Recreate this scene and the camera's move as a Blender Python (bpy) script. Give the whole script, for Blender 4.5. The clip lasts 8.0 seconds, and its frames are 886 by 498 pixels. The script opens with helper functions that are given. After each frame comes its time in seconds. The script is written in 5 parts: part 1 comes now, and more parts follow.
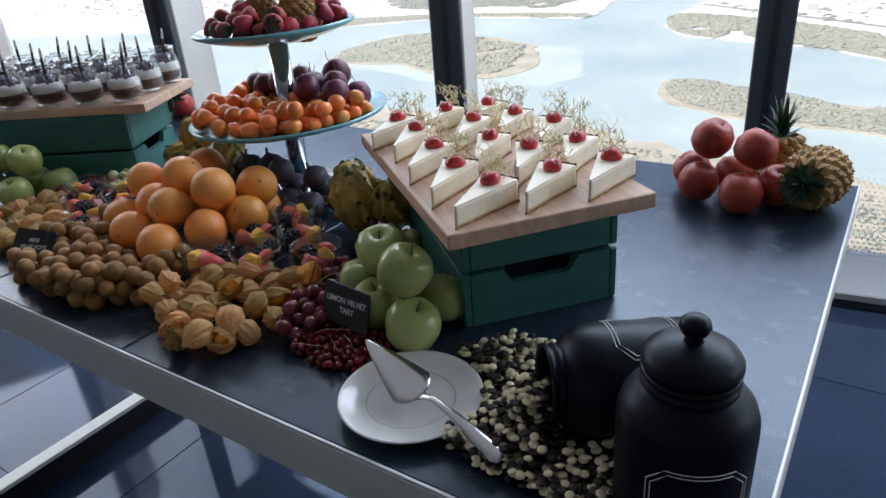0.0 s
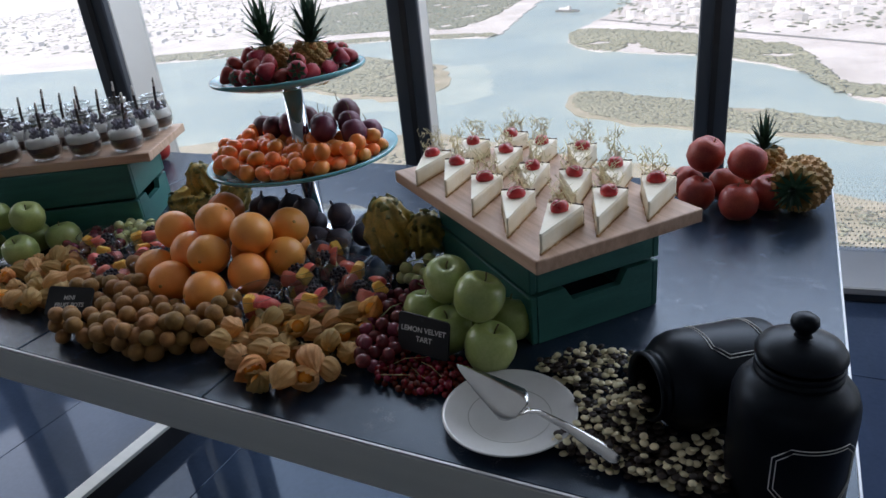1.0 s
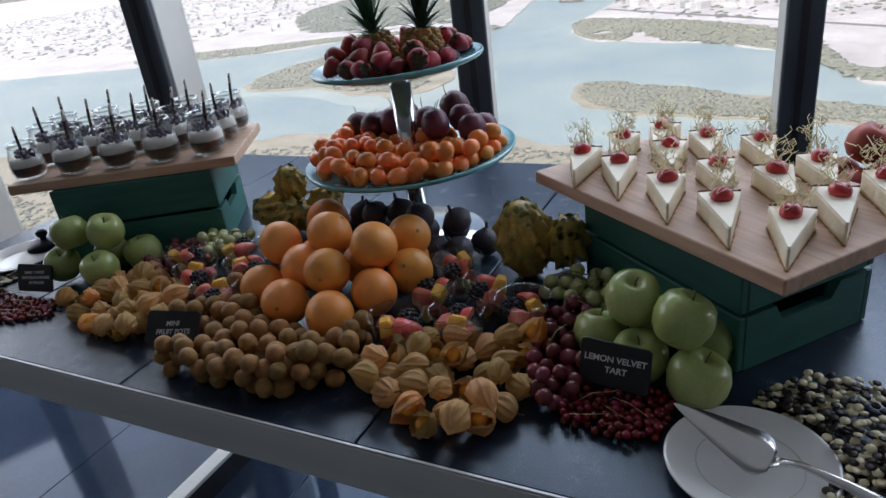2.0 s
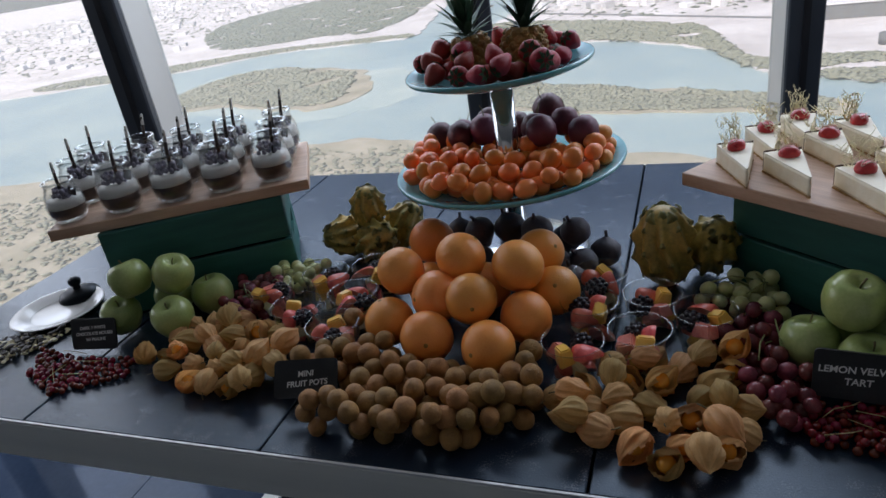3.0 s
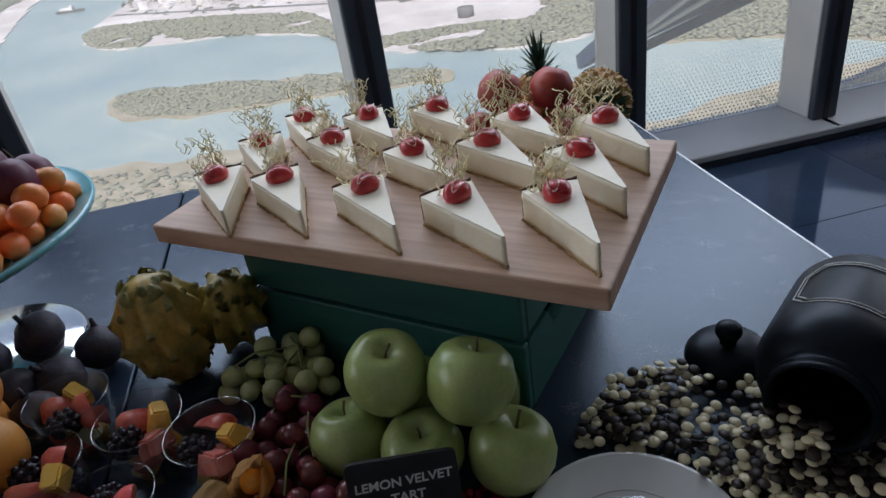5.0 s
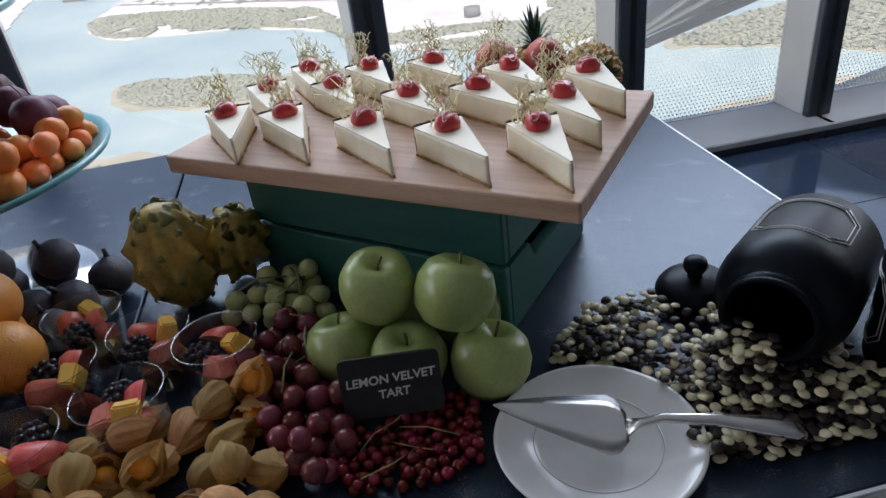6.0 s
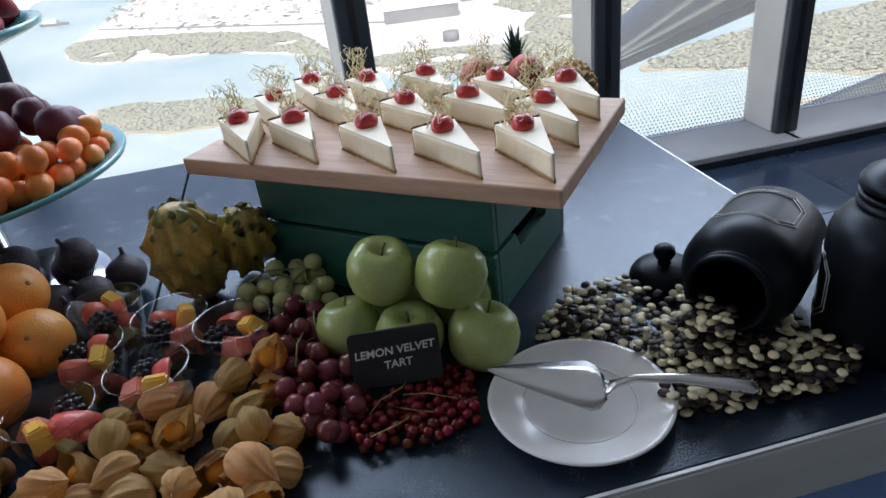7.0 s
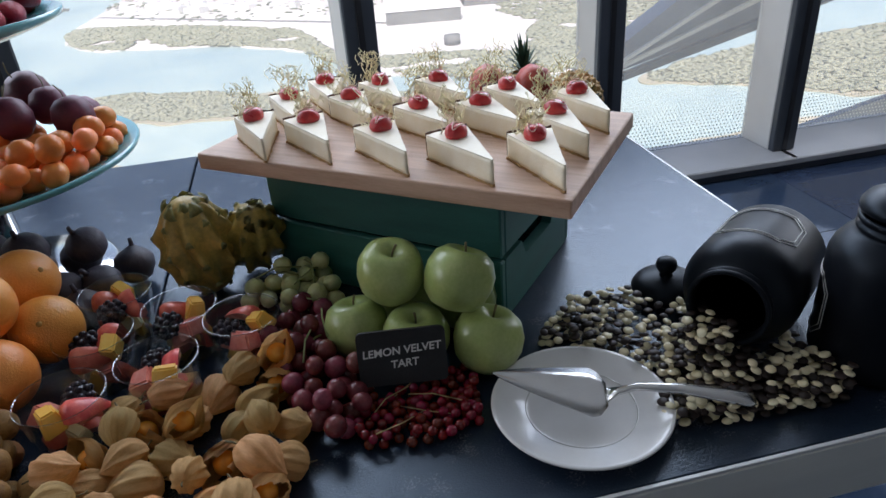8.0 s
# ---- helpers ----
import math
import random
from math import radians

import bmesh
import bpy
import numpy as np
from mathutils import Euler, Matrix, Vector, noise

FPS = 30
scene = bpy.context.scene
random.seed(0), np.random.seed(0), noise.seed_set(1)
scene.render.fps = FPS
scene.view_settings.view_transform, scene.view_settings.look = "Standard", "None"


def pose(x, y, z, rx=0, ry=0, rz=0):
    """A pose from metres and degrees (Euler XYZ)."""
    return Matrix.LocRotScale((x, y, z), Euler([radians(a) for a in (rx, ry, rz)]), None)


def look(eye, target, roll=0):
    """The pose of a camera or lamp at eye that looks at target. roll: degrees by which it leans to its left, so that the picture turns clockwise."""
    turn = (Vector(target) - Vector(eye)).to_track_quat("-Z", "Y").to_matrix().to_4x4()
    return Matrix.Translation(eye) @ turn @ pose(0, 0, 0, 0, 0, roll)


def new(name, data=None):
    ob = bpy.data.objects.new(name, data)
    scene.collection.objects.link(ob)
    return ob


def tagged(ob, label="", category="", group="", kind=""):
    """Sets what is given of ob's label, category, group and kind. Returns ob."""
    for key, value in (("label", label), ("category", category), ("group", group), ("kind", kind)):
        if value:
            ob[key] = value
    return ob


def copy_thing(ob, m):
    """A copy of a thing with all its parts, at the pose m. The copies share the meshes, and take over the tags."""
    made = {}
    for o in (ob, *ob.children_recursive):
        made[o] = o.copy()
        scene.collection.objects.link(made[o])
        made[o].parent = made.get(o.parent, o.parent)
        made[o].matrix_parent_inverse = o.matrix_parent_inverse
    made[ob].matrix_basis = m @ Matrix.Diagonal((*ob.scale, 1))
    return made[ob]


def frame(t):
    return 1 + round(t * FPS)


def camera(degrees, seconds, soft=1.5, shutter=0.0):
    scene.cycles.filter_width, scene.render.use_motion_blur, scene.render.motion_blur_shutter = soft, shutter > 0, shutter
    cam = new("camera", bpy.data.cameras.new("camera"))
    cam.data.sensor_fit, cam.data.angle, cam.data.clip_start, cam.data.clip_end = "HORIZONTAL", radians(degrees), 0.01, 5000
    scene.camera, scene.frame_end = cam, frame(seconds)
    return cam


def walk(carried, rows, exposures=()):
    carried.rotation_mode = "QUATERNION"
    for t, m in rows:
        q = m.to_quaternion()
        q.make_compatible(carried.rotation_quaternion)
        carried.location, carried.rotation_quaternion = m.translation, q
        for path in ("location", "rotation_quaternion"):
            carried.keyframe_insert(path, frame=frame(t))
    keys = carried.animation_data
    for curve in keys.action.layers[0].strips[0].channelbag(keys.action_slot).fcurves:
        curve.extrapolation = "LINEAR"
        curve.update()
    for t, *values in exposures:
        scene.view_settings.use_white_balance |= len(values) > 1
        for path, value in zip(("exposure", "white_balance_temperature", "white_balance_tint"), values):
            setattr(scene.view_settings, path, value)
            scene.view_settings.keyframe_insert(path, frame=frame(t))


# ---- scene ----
cam = camera(66.3, 8.0)
PATH = [
    (0, (0.068, 0.068, 1.436), (-0.968, 1.54, 0.564), -4.7),
    (0.5, (-0.018, -0.016, 1.472), (-0.962, 1.533, 0.631), -5.1),
    (1, (-0.082, -0.082, 1.493), (-0.936, 1.523, 0.658), -6.1),
    (1.5, (-0.186, -0.11, 1.5), (-1.032, 1.499, 0.666), -6.1),
    (2, (-0.362, -0.046, 1.479), (-1.235, 1.541, 0.632), -7.7),
    (2.2, (-0.436, -0.023, 1.484), (-1.271, 1.581, 0.629), -7.8),
    (3.3, (-0.749, -0.09, 1.498), (-1.308, 1.626, 0.636), -9.7),
    (3.5, (-0.749, -0.063, 1.479), (-1.16, 1.685, 0.599), -9.0),
    (4, (-0.665, 0.085, 1.45), (-0.704, 1.859, 0.528), -9.1),
    (4.5, (-0.57, 0.221, 1.43), (-0.34, 1.99, 0.527), -10.1),
    (5, (-0.523, 0.278, 1.398), (-0.281, 1.987, 0.388), -9.2),
    (5.2, (-0.52, 0.273, 1.366), (-0.302, 1.945, 0.29), -7.8),
    (6.3, (-0.556, 0.153, 1.364), (-0.297, 1.867, 0.366), -7.2),
    (6.5, (-0.569, 0.129, 1.37), (-0.259, 1.822, 0.35), -5.5),
    (7, (-0.568, 0.114, 1.373), (-0.259, 1.84, 0.41), -7.1),
    (7.5, (-0.568, 0.114, 1.372), (-0.261, 1.848, 0.423), -7.3),
    (8, (-0.588, 0.105, 1.383), (-0.256, 1.83, 0.426), -4.4),
]
walk(cam, [(t, look(eye, target, roll)) for t, eye, target, roll in PATH],
     [(t, stops, 6500, 19) for t, stops in ((0, 0.73), (1.0, 0.33), (2.0, 0.28), (3.5, 0.15), (4.5, 0.27), (5.2, 0.04), (6.5, 0.8), (8, 0.69))])

# ---- world and light ----
world = bpy.data.worlds.new("sky_world")
scene.world = world
world.use_nodes = True
wn = world.node_tree
sky = wn.nodes.new("ShaderNodeTexSky")
sky.sky_type, sky.sun_disc = "NISHITA", False
sky.sun_elevation, sky.sun_rotation = radians(52), radians(200)
sky.dust_density = 2.0
wn.links.new(sky.outputs[0], wn.nodes["Background"].inputs[0])
wn.nodes["Background"].inputs[1].default_value = 0.15

sun = new("sun", bpy.data.lights.new("sun", "SUN"))
sun.data.energy, sun.data.angle, sun.data.color = 5.0, radians(0.6), (1.0, 0.95, 0.88)
sun.matrix_world = look((0, 0, 0), (0.21, 0.58, -0.79))


def sky_lamp(name, eye, target, sx, sy, watts, color):
    """Daylight that comes in through the upper glass of the facade."""
    ob = new(name, bpy.data.lights.new(name, "AREA"))
    ob.data.shape, ob.data.size, ob.data.size_y = "RECTANGLE", sx, sy
    ob.data.energy, ob.data.color = watts, color
    ob.matrix_world = look(eye, target)
    return ob


sky_lamp("window_daylight", (-0.9, 2.5, 2.25), (-0.9, 0.9, 0.9), 5.0, 0.95, 64, (0.72, 0.86, 1.0))
sky_lamp("window_daylight", (3.4, 3.0, 1.9), (0.6, 0.3, 0.8), 2.6, 1.8, 26, (0.8, 0.9, 1.0))
sky_lamp("window_daylight", (-4.4, 1.55, 2.0), (-1.0, 0.0, 0.8), 2.4, 1.6, 32, (0.84, 0.92, 1.0))


# ---- materials ----
def ramp(nt, src, stops):
    r = nt.nodes.new("ShaderNodeValToRGB")
    el = r.color_ramp.elements
    el[0].position, el[0].color = stops[0][0], (*stops[0][1], 1)
    el[1].position, el[1].color = stops[-1][0], (*stops[-1][1], 1)
    for p, c in stops[1:-1]:
        e = el.new(p)
        e.color = (*c, 1)
    nt.links.new(src, r.inputs[0])
    return r.outputs[0]


def tex_noise(nt, scale, detail=4, rough=0.55, stretch=(1, 1, 1)):
    co = nt.nodes.new("ShaderNodeTexCoord")
    mp = nt.nodes.new("ShaderNodeMapping")
    mp.inputs["Scale"].default_value = stretch
    nz = nt.nodes.new("ShaderNodeTexNoise")
    nz.inputs["Scale"].default_value, nz.inputs["Detail"].default_value, nz.inputs["Roughness"].default_value = scale, detail, rough
    nt.links.new(co.outputs["Object"], mp.inputs[0])
    nt.links.new(mp.outputs[0], nz.inputs["Vector"])
    return nz.outputs[0]


def material(name, dark, light, rough=0.5, metal=0.0, scale=30.0, fine=300.0, bump=0.1, stretch=(1, 1, 1), sss=0.0, coat=0.0,
             vary=0.0, spec=0.5, bump_scale=1.0, island=False):
    """A surface whose colour runs from dark to light with broad and fine noise, with fine relief, and varied from piece to piece."""
    m = bpy.data.materials.new(name)
    m.use_nodes = True
    nt = m.node_tree
    b = nt.nodes["Principled BSDF"]
    n1, n2 = tex_noise(nt, scale, 3, 0.5, stretch), tex_noise(nt, fine, 4, 0.6, stretch)
    mx = nt.nodes.new("ShaderNodeMath")
    mx.operation = "MULTIPLY_ADD"
    mx.inputs[1].default_value = 0.35
    nt.links.new(n2, mx.inputs[0])
    sc = nt.nodes.new("ShaderNodeMath")
    sc.operation = "MULTIPLY"
    sc.inputs[1].default_value = 0.65
    nt.links.new(n1, sc.inputs[0])
    nt.links.new(sc.outputs[0], mx.inputs[2])
    col = ramp(nt, mx.outputs[0], [(0.32, dark), (0.68, light)])
    if vary:
        if island:
            src = nt.nodes.new("ShaderNodeNewGeometry").outputs["Random Per Island"]
        else:
            src = nt.nodes.new("ShaderNodeObjectInfo").outputs["Random"]
        hs = nt.nodes.new("ShaderNodeHueSaturation")
        mr = nt.nodes.new("ShaderNodeMapRange")
        mr.inputs[3].default_value, mr.inputs[4].default_value = 1 - vary, 1 + vary
        nt.links.new(src, mr.inputs[0])
        nt.links.new(mr.outputs[0], hs.inputs["Value"])
        mh = nt.nodes.new("ShaderNodeMapRange")
        mh.inputs[3].default_value, mh.inputs[4].default_value = 0.5 + vary * 0.06, 0.5 - vary * 0.06
        nt.links.new(src, mh.inputs[0])
        nt.links.new(mh.outputs[0], hs.inputs["Hue"])
        nt.links.new(col, hs.inputs["Color"])
        col = hs.outputs[0]
    nt.links.new(col, b.inputs["Base Color"])
    b.inputs["Metallic"].default_value = metal
    rr = nt.nodes.new("ShaderNodeMapRange")
    rr.inputs[3].default_value, rr.inputs[4].default_value = max(0.02, rough * 0.8), min(1, rough * 1.25)
    nt.links.new(mx.outputs[0], rr.inputs[0])
    nt.links.new(rr.outputs[0], b.inputs["Roughness"])
    b.inputs["Specular IOR Level"].default_value = spec
    b.inputs["Coat Weight"].default_value = coat
    b.inputs["Coat Roughness"].default_value = 0.15
    if sss:
        b.inputs["Subsurface Weight"].default_value = sss
        b.inputs["Subsurface Radius"].default_value = (0.01, 0.006, 0.003)
        b.inputs["Subsurface Scale"].default_value = 0.5
    if bump:
        bp = nt.nodes.new("ShaderNodeBump")
        bp.inputs["Strength"].default_value, bp.inputs["Distance"].default_value = bump, 0.002 * bump_scale
        nt.links.new(n2, bp.inputs["Height"])
        nt.links.new(bp.outputs[0], b.inputs["Normal"])
    return m


def clear_glass(name, tint=(1, 1, 1), ior=4.0, most=0.6):
    """Thin clear glass: light goes straight through, and the gloss grows at a glancing angle."""
    m = bpy.data.materials.new(name)
    m.use_nodes = True
    nt = m.node_tree
    out = nt.nodes["Material Output"]
    nt.nodes.remove(nt.nodes["Principled BSDF"])
    tr, gl, mix = nt.nodes.new("ShaderNodeBsdfTransparent"), nt.nodes.new("ShaderNodeBsdfGlossy"), nt.nodes.new("ShaderNodeMixShader")
    tr.inputs[0].default_value = (*tint, 1)
    gl.inputs["Roughness"].default_value = 0.02
    fr = nt.nodes.new("ShaderNodeLayerWeight")
    fr.inputs[0].default_value = 0.5
    pw = nt.nodes.new("ShaderNodeMath")
    pw.operation = "POWER"
    pw.inputs[1].default_value = ior
    nt.links.new(fr.outputs["Facing"], pw.inputs[0])
    k = nt.nodes.new("ShaderNodeMath")
    k.operation = "MULTIPLY_ADD"
    k.inputs[1].default_value, k.inputs[2].default_value = most, 0.03
    nt.links.new(pw.outputs[0], k.inputs[0])
    nt.links.new(k.outputs[0], mix.inputs[0])
    nt.links.new(tr.outputs[0], mix.inputs[1])
    nt.links.new(gl.outputs[0], mix.inputs[2])
    nt.links.new(mix.outputs[0], out.inputs[0])
    return m


def speckled(m, scale, amount, color):
    """Adds small pale scuffs and specks to a material's colour."""
    nt = m.node_tree
    b = nt.nodes["Principled BSDF"]
    old = b.inputs["Base Color"].links[0].from_socket
    a, c = tex_noise(nt, scale, 5, 0.7), tex_noise(nt, scale * 0.06, 2, 0.5)
    mul = nt.nodes.new("ShaderNodeMath")
    mul.operation = "MULTIPLY"
    nt.links.new(a, mul.inputs[0])
    nt.links.new(c, mul.inputs[1])
    f = ramp(nt, mul.outputs[0], [(0.33, (0, 0, 0)), (0.42, (amount, amount, amount))])
    mix = nt.nodes.new("ShaderNodeMixRGB")
    mix.inputs[2].default_value = (*color, 1)
    nt.links.new(f, mix.inputs[0])
    nt.links.new(old, mix.inputs[1])
    nt.links.new(mix.outputs[0], b.inputs["Base Color"])
    return m


LAMINATE = speckled(material("dark_laminate", (0.01, 0.018, 0.032), (0.022, 0.035, 0.058), 0.2, 0, 6, 420, 0.2, spec=0.55), 420, 0.5, (0.2, 0.21, 0.23))
STEEL = material("brushed_steel", (0.68, 0.7, 0.66), (0.8, 0.81, 0.76), 0.42, 0.15, 4, 220, 0.12, (0.1, 8, 8))
CHROME = material("polished_chrome", (0.55, 0.56, 0.58), (0.66, 0.67, 0.68), 0.1, 1, 10, 300, 0.0)
TRIM_STEEL = material("pale_edge_strip", (0.66, 0.68, 0.7), (0.8, 0.81, 0.82), 0.42, 0.2, 4, 220, 0.05)
LAMINATE.node_tree.nodes["Principled BSDF"].inputs["Specular Tint"].default_value = (0.66, 0.84, 1.0, 1)
SILVER = material("worn_cutlery_steel", (0.6, 0.6, 0.6), (0.74, 0.74, 0.73), 0.25, 1, 20, 500, 0.006)
BLACK_METAL = material("black_metal", (0.01, 0.01, 0.012), (0.03, 0.03, 0.033), 0.35, 0.3, 10, 300, 0.1)
FLOOR = material("polished_dark_tile", (0.018, 0.03, 0.056), (0.034, 0.052, 0.09), 0.06, 0, 3, 60, 0.02, vary=0.1, spec=0.34)
FLOOR.node_tree.nodes["Principled BSDF"].inputs["Specular Tint"].default_value = (0.55, 0.74, 1.0, 1)
GROUT = material("dark_grout", (0.03, 0.03, 0.03), (0.06, 0.06, 0.06), 0.7)
WALL = material("warm_grey_plaster", (0.62, 0.605, 0.575), (0.7, 0.685, 0.655), 0.8, 0, 2, 90, 0.15)
CEILING = material("grey_ceiling_paint", (0.46, 0.46, 0.45), (0.54, 0.54, 0.53), 0.85, 0, 2, 90, 0.1)
MULLION_DARK = material("dark_blue_grey_aluminium", (0.035, 0.042, 0.055), (0.06, 0.07, 0.085), 0.4, 0.2, 3, 200, 0.05)
MULLION_PALE = material("pale_grey_aluminium", (0.6, 0.585, 0.55), (0.7, 0.685, 0.65), 0.45, 0.1, 3, 200, 0.05)
SILL_GREY = material("grey_sill_metal", (0.36, 0.36, 0.36), (0.45, 0.45, 0.45), 0.45, 0.2, 3, 200, 0.05)
WINDOW_GLASS = clear_glass("hazed_window_glass", (0.95, 0.97, 0.98), 5.0, 0.6)


def add_haze(m, amount):
    """Mixes an even pale translucence into glass, standing for the far view's haze."""
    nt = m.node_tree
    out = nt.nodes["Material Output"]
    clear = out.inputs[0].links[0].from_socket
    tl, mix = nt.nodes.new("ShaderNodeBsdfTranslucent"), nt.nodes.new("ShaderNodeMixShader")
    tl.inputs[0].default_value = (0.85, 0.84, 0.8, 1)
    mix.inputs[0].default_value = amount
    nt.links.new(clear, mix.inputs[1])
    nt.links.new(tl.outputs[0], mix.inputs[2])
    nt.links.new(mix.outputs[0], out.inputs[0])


# The outdoor haze is put into the panes as a pale veil.
add_haze(WINDOW_GLASS, 0.17)
FRIT = material("white_frit_dots", (0.62, 0.62, 0.6), (0.75, 0.75, 0.72), 0.6)
GREEN_PAINT = material("dark_green_painted_wood", (0.0138, 0.103, 0.088), (0.032, 0.172, 0.146), 0.5, 0, 9, 160, 0.5, (1, 1, 6), vary=0.12)
# Darker green than the slats, for the posts and base board.
CRATE_INSIDE = material("dark_green_crate_inside", (0.01, 0.03, 0.025), (0.02, 0.05, 0.04), 0.8)
BOARD_WOOD = material("pale_beech_board", (0.44, 0.27, 0.17), (0.66, 0.46, 0.33), 0.5, 0, 5, 60, 0.25, (1.2, 22, 12), vary=0.1)
CELADON = material("turquoise_glazed_dish", (0.10, 0.35, 0.40), (0.18, 0.48, 0.53), 0.16, 0, 6, 60, 0.04, coat=0.4)
PORCELAIN = material("white_porcelain", (0.74, 0.74, 0.73), (0.82, 0.82, 0.81), 0.12, 0, 4, 80, 0.0, coat=0.5)
PLATE_LINE = material("grey_plate_line", (0.4, 0.4, 0.38), (0.5, 0.5, 0.47), 0.3, 0.4)
JAR_BLACK = material("matt_black_ceramic", (0.004, 0.005, 0.007), (0.008, 0.009, 0.012), 0.38, 0, 12, 200, 0.06, spec=0.2)
JAR_BLACK.node_tree.nodes["Principled BSDF"].inputs["Specular Tint"].default_value = (0.66, 0.84, 1.0, 1)
CHALK = material("chalk_white", (0.6, 0.6, 0.58), (0.8, 0.8, 0.78), 0.8, 0, 40, 600, 0.1)
SLATE = material("slate_card", (0.0072, 0.0084, 0.0096), (0.021, 0.0228, 0.0252), 0.6, 0, 30, 300, 0.5)
ORANGE = material("orange_peel", (0.85, 0.27, 0.045), (0.96, 0.42, 0.1), 0.36, 0, 12, 420, 0.4, sss=0.12, vary=0.14, bump_scale=0.8)
ORANGE_NAVEL = material("dry_stem_button", (0.25, 0.13, 0.03), (0.45, 0.25, 0.06), 0.8)
KUMQUAT = material("kumquat_peel", (0.82, 0.2, 0.035), (0.95, 0.32, 0.075), 0.34, 0, 20, 500, 0.25, sss=0.12, vary=0.22)
LONGAN = material("brown_longan_skin", (0.21, 0.094, 0.021), (0.4, 0.2, 0.053), 0.6, 0, 60, 500, 0.8, vary=0.2)
APPLE = material("green_apple_skin", (0.24, 0.33, 0.085), (0.44, 0.51, 0.2), 0.3, 0, 14, 240, 0.03, sss=0.04, vary=0.1, coat=0.15)
speckled(APPLE, 380, 0.5, (0.5, 0.52, 0.25))
PEACH = material("blushed_peach_skin", (0.2, 0.006, 0.012), (0.5, 0.085, 0.035), 0.42, 0, 18, 300, 0.15, sss=0.12, vary=0.16)
PLUM = material("plum_skin", (0.055, 0.012, 0.026), (0.16, 0.026, 0.045), 0.46, 0, 18, 300, 0.06, vary=0.3)
FIG = material("dark_fig_skin", (0.034, 0.03, 0.048), (0.1, 0.085, 0.11), 0.55, 0, 25, 260, 0.3, (1, 1, 0.3), vary=0.3)
STRAWBERRY = material("strawberry_skin", (0.22, 0.006, 0.008), (0.42, 0.022, 0.016), 0.48, 0, 20, 380, 0.6, sss=0.08, vary=0.2)
STRAWBERRY_FLESH = material("cut_strawberry", (0.55, 0.04, 0.035), (0.84, 0.2, 0.14), 0.35, 0, 90, 300, 0.15, sss=0.05, vary=0.15)
STRAWBERRY_CUT = material("pale_cut_strawberry", (0.6, 0.1, 0.07), (0.85, 0.48, 0.36), 0.35, 0, 70, 260, 0.15, sss=0.08, vary=0.12)
WATERMELON = material("watermelon_flesh", (0.72, 0.15, 0.12), (0.9, 0.38, 0.3), 0.38, 0, 70, 300, 0.15, sss=0.05, vary=0.15)
MANGO = material("mango_flesh", (0.93, 0.5, 0.06), (0.97, 0.64, 0.17), 0.3, 0, 40, 300, 0.1, sss=0.15, vary=0.12)
MELON = material("pale_melon_flesh", (0.7, 0.62, 0.3), (0.85, 0.78, 0.48), 0.35, 0, 40, 300, 0.1, sss=0.15)
BLACKBERRY = material("blackberry", (0.008, 0.005, 0.012), (0.022, 0.011, 0.022), 0.3, 0, 40, 300, 0.0)
LEAF = material("dark_green_leaf", (0.03, 0.07, 0.03), (0.07, 0.14, 0.05), 0.5, 0, 30, 260, 0.2, vary=0.2)
PINE_LEAF = material("pineapple_crown_leaf", (0.035, 0.085, 0.055), (0.09, 0.17, 0.1), 0.5, 0, 30, 260, 0.2, vary=0.2)
PINE_SKIN = material("pineapple_skin", (0.22, 0.12, 0.03), (0.47, 0.28, 0.08), 0.6, 0, 60, 300, 0.6, vary=0.2, island=True)
STALK = material("woody_stalk", (0.1, 0.08, 0.03), (0.22, 0.18, 0.08), 0.7)
GREEN_STALK = material("green_stalk", (0.2, 0.24, 0.08), (0.35, 0.36, 0.15), 0.6)
RED_GRAPE = material("red_grape_skin", (0.09, 0.014, 0.022), (0.25, 0.045, 0.05), 0.25, 0, 50, 300, 0.05, sss=0.1, vary=0.3)
GREEN_GRAPE = material("green_grape_skin", (0.5, 0.52, 0.21), (0.68, 0.68, 0.36), 0.28, 0, 50, 300, 0.05, sss=0.15, vary=0.15)
CURRANT_STEM = material("pale_currant_stem", (0.3, 0.2, 0.08), (0.5, 0.36, 0.16), 0.6, 0, 60, 300, 0.1)
CURRANT = material("red_currant_skin", (0.1, 0.003, 0.005), (0.25, 0.009, 0.009), 0.14, 0, 80, 300, 0.0, vary=0.35)
HUSK = material("papery_physalis_husk", (0.5, 0.285, 0.09), (0.85, 0.58, 0.26), 0.6, 0, 70, 320, 0.8, (3, 3, 0.35), vary=0.34)
PHYSALIS = material("physalis_berry", (0.8, 0.3, 0.03), (0.95, 0.45, 0.06), 0.25, 0, 20, 200, 0.0, sss=0.1)
DRAGON = material("yellow_dragon_fruit", (0.2, 0.185, 0.05), (0.7, 0.46, 0.11), 0.42, 0, 30, 160, 0.3, vary=0.1)
DRAGON_TIP = material("green_dragon_scale", (0.15, 0.17, 0.06), (0.42, 0.36, 0.12), 0.5, 0, 30, 200, 0.3)
CREAM = material("pale_lemon_cream", (0.9, 0.79, 0.56), (0.95, 0.87, 0.69), 0.6, 0, 60, 420, 0.35)
CREAM_TOP = material("white_glaze_cream", (0.86, 0.77, 0.58), (0.92, 0.86, 0.7), 0.5, 0, 25, 300, 0.08)
CRUMB = material("biscuit_crumb", (0.25, 0.13, 0.045), (0.6, 0.38, 0.16), 0.85, 0, 60, 500, 1.0)
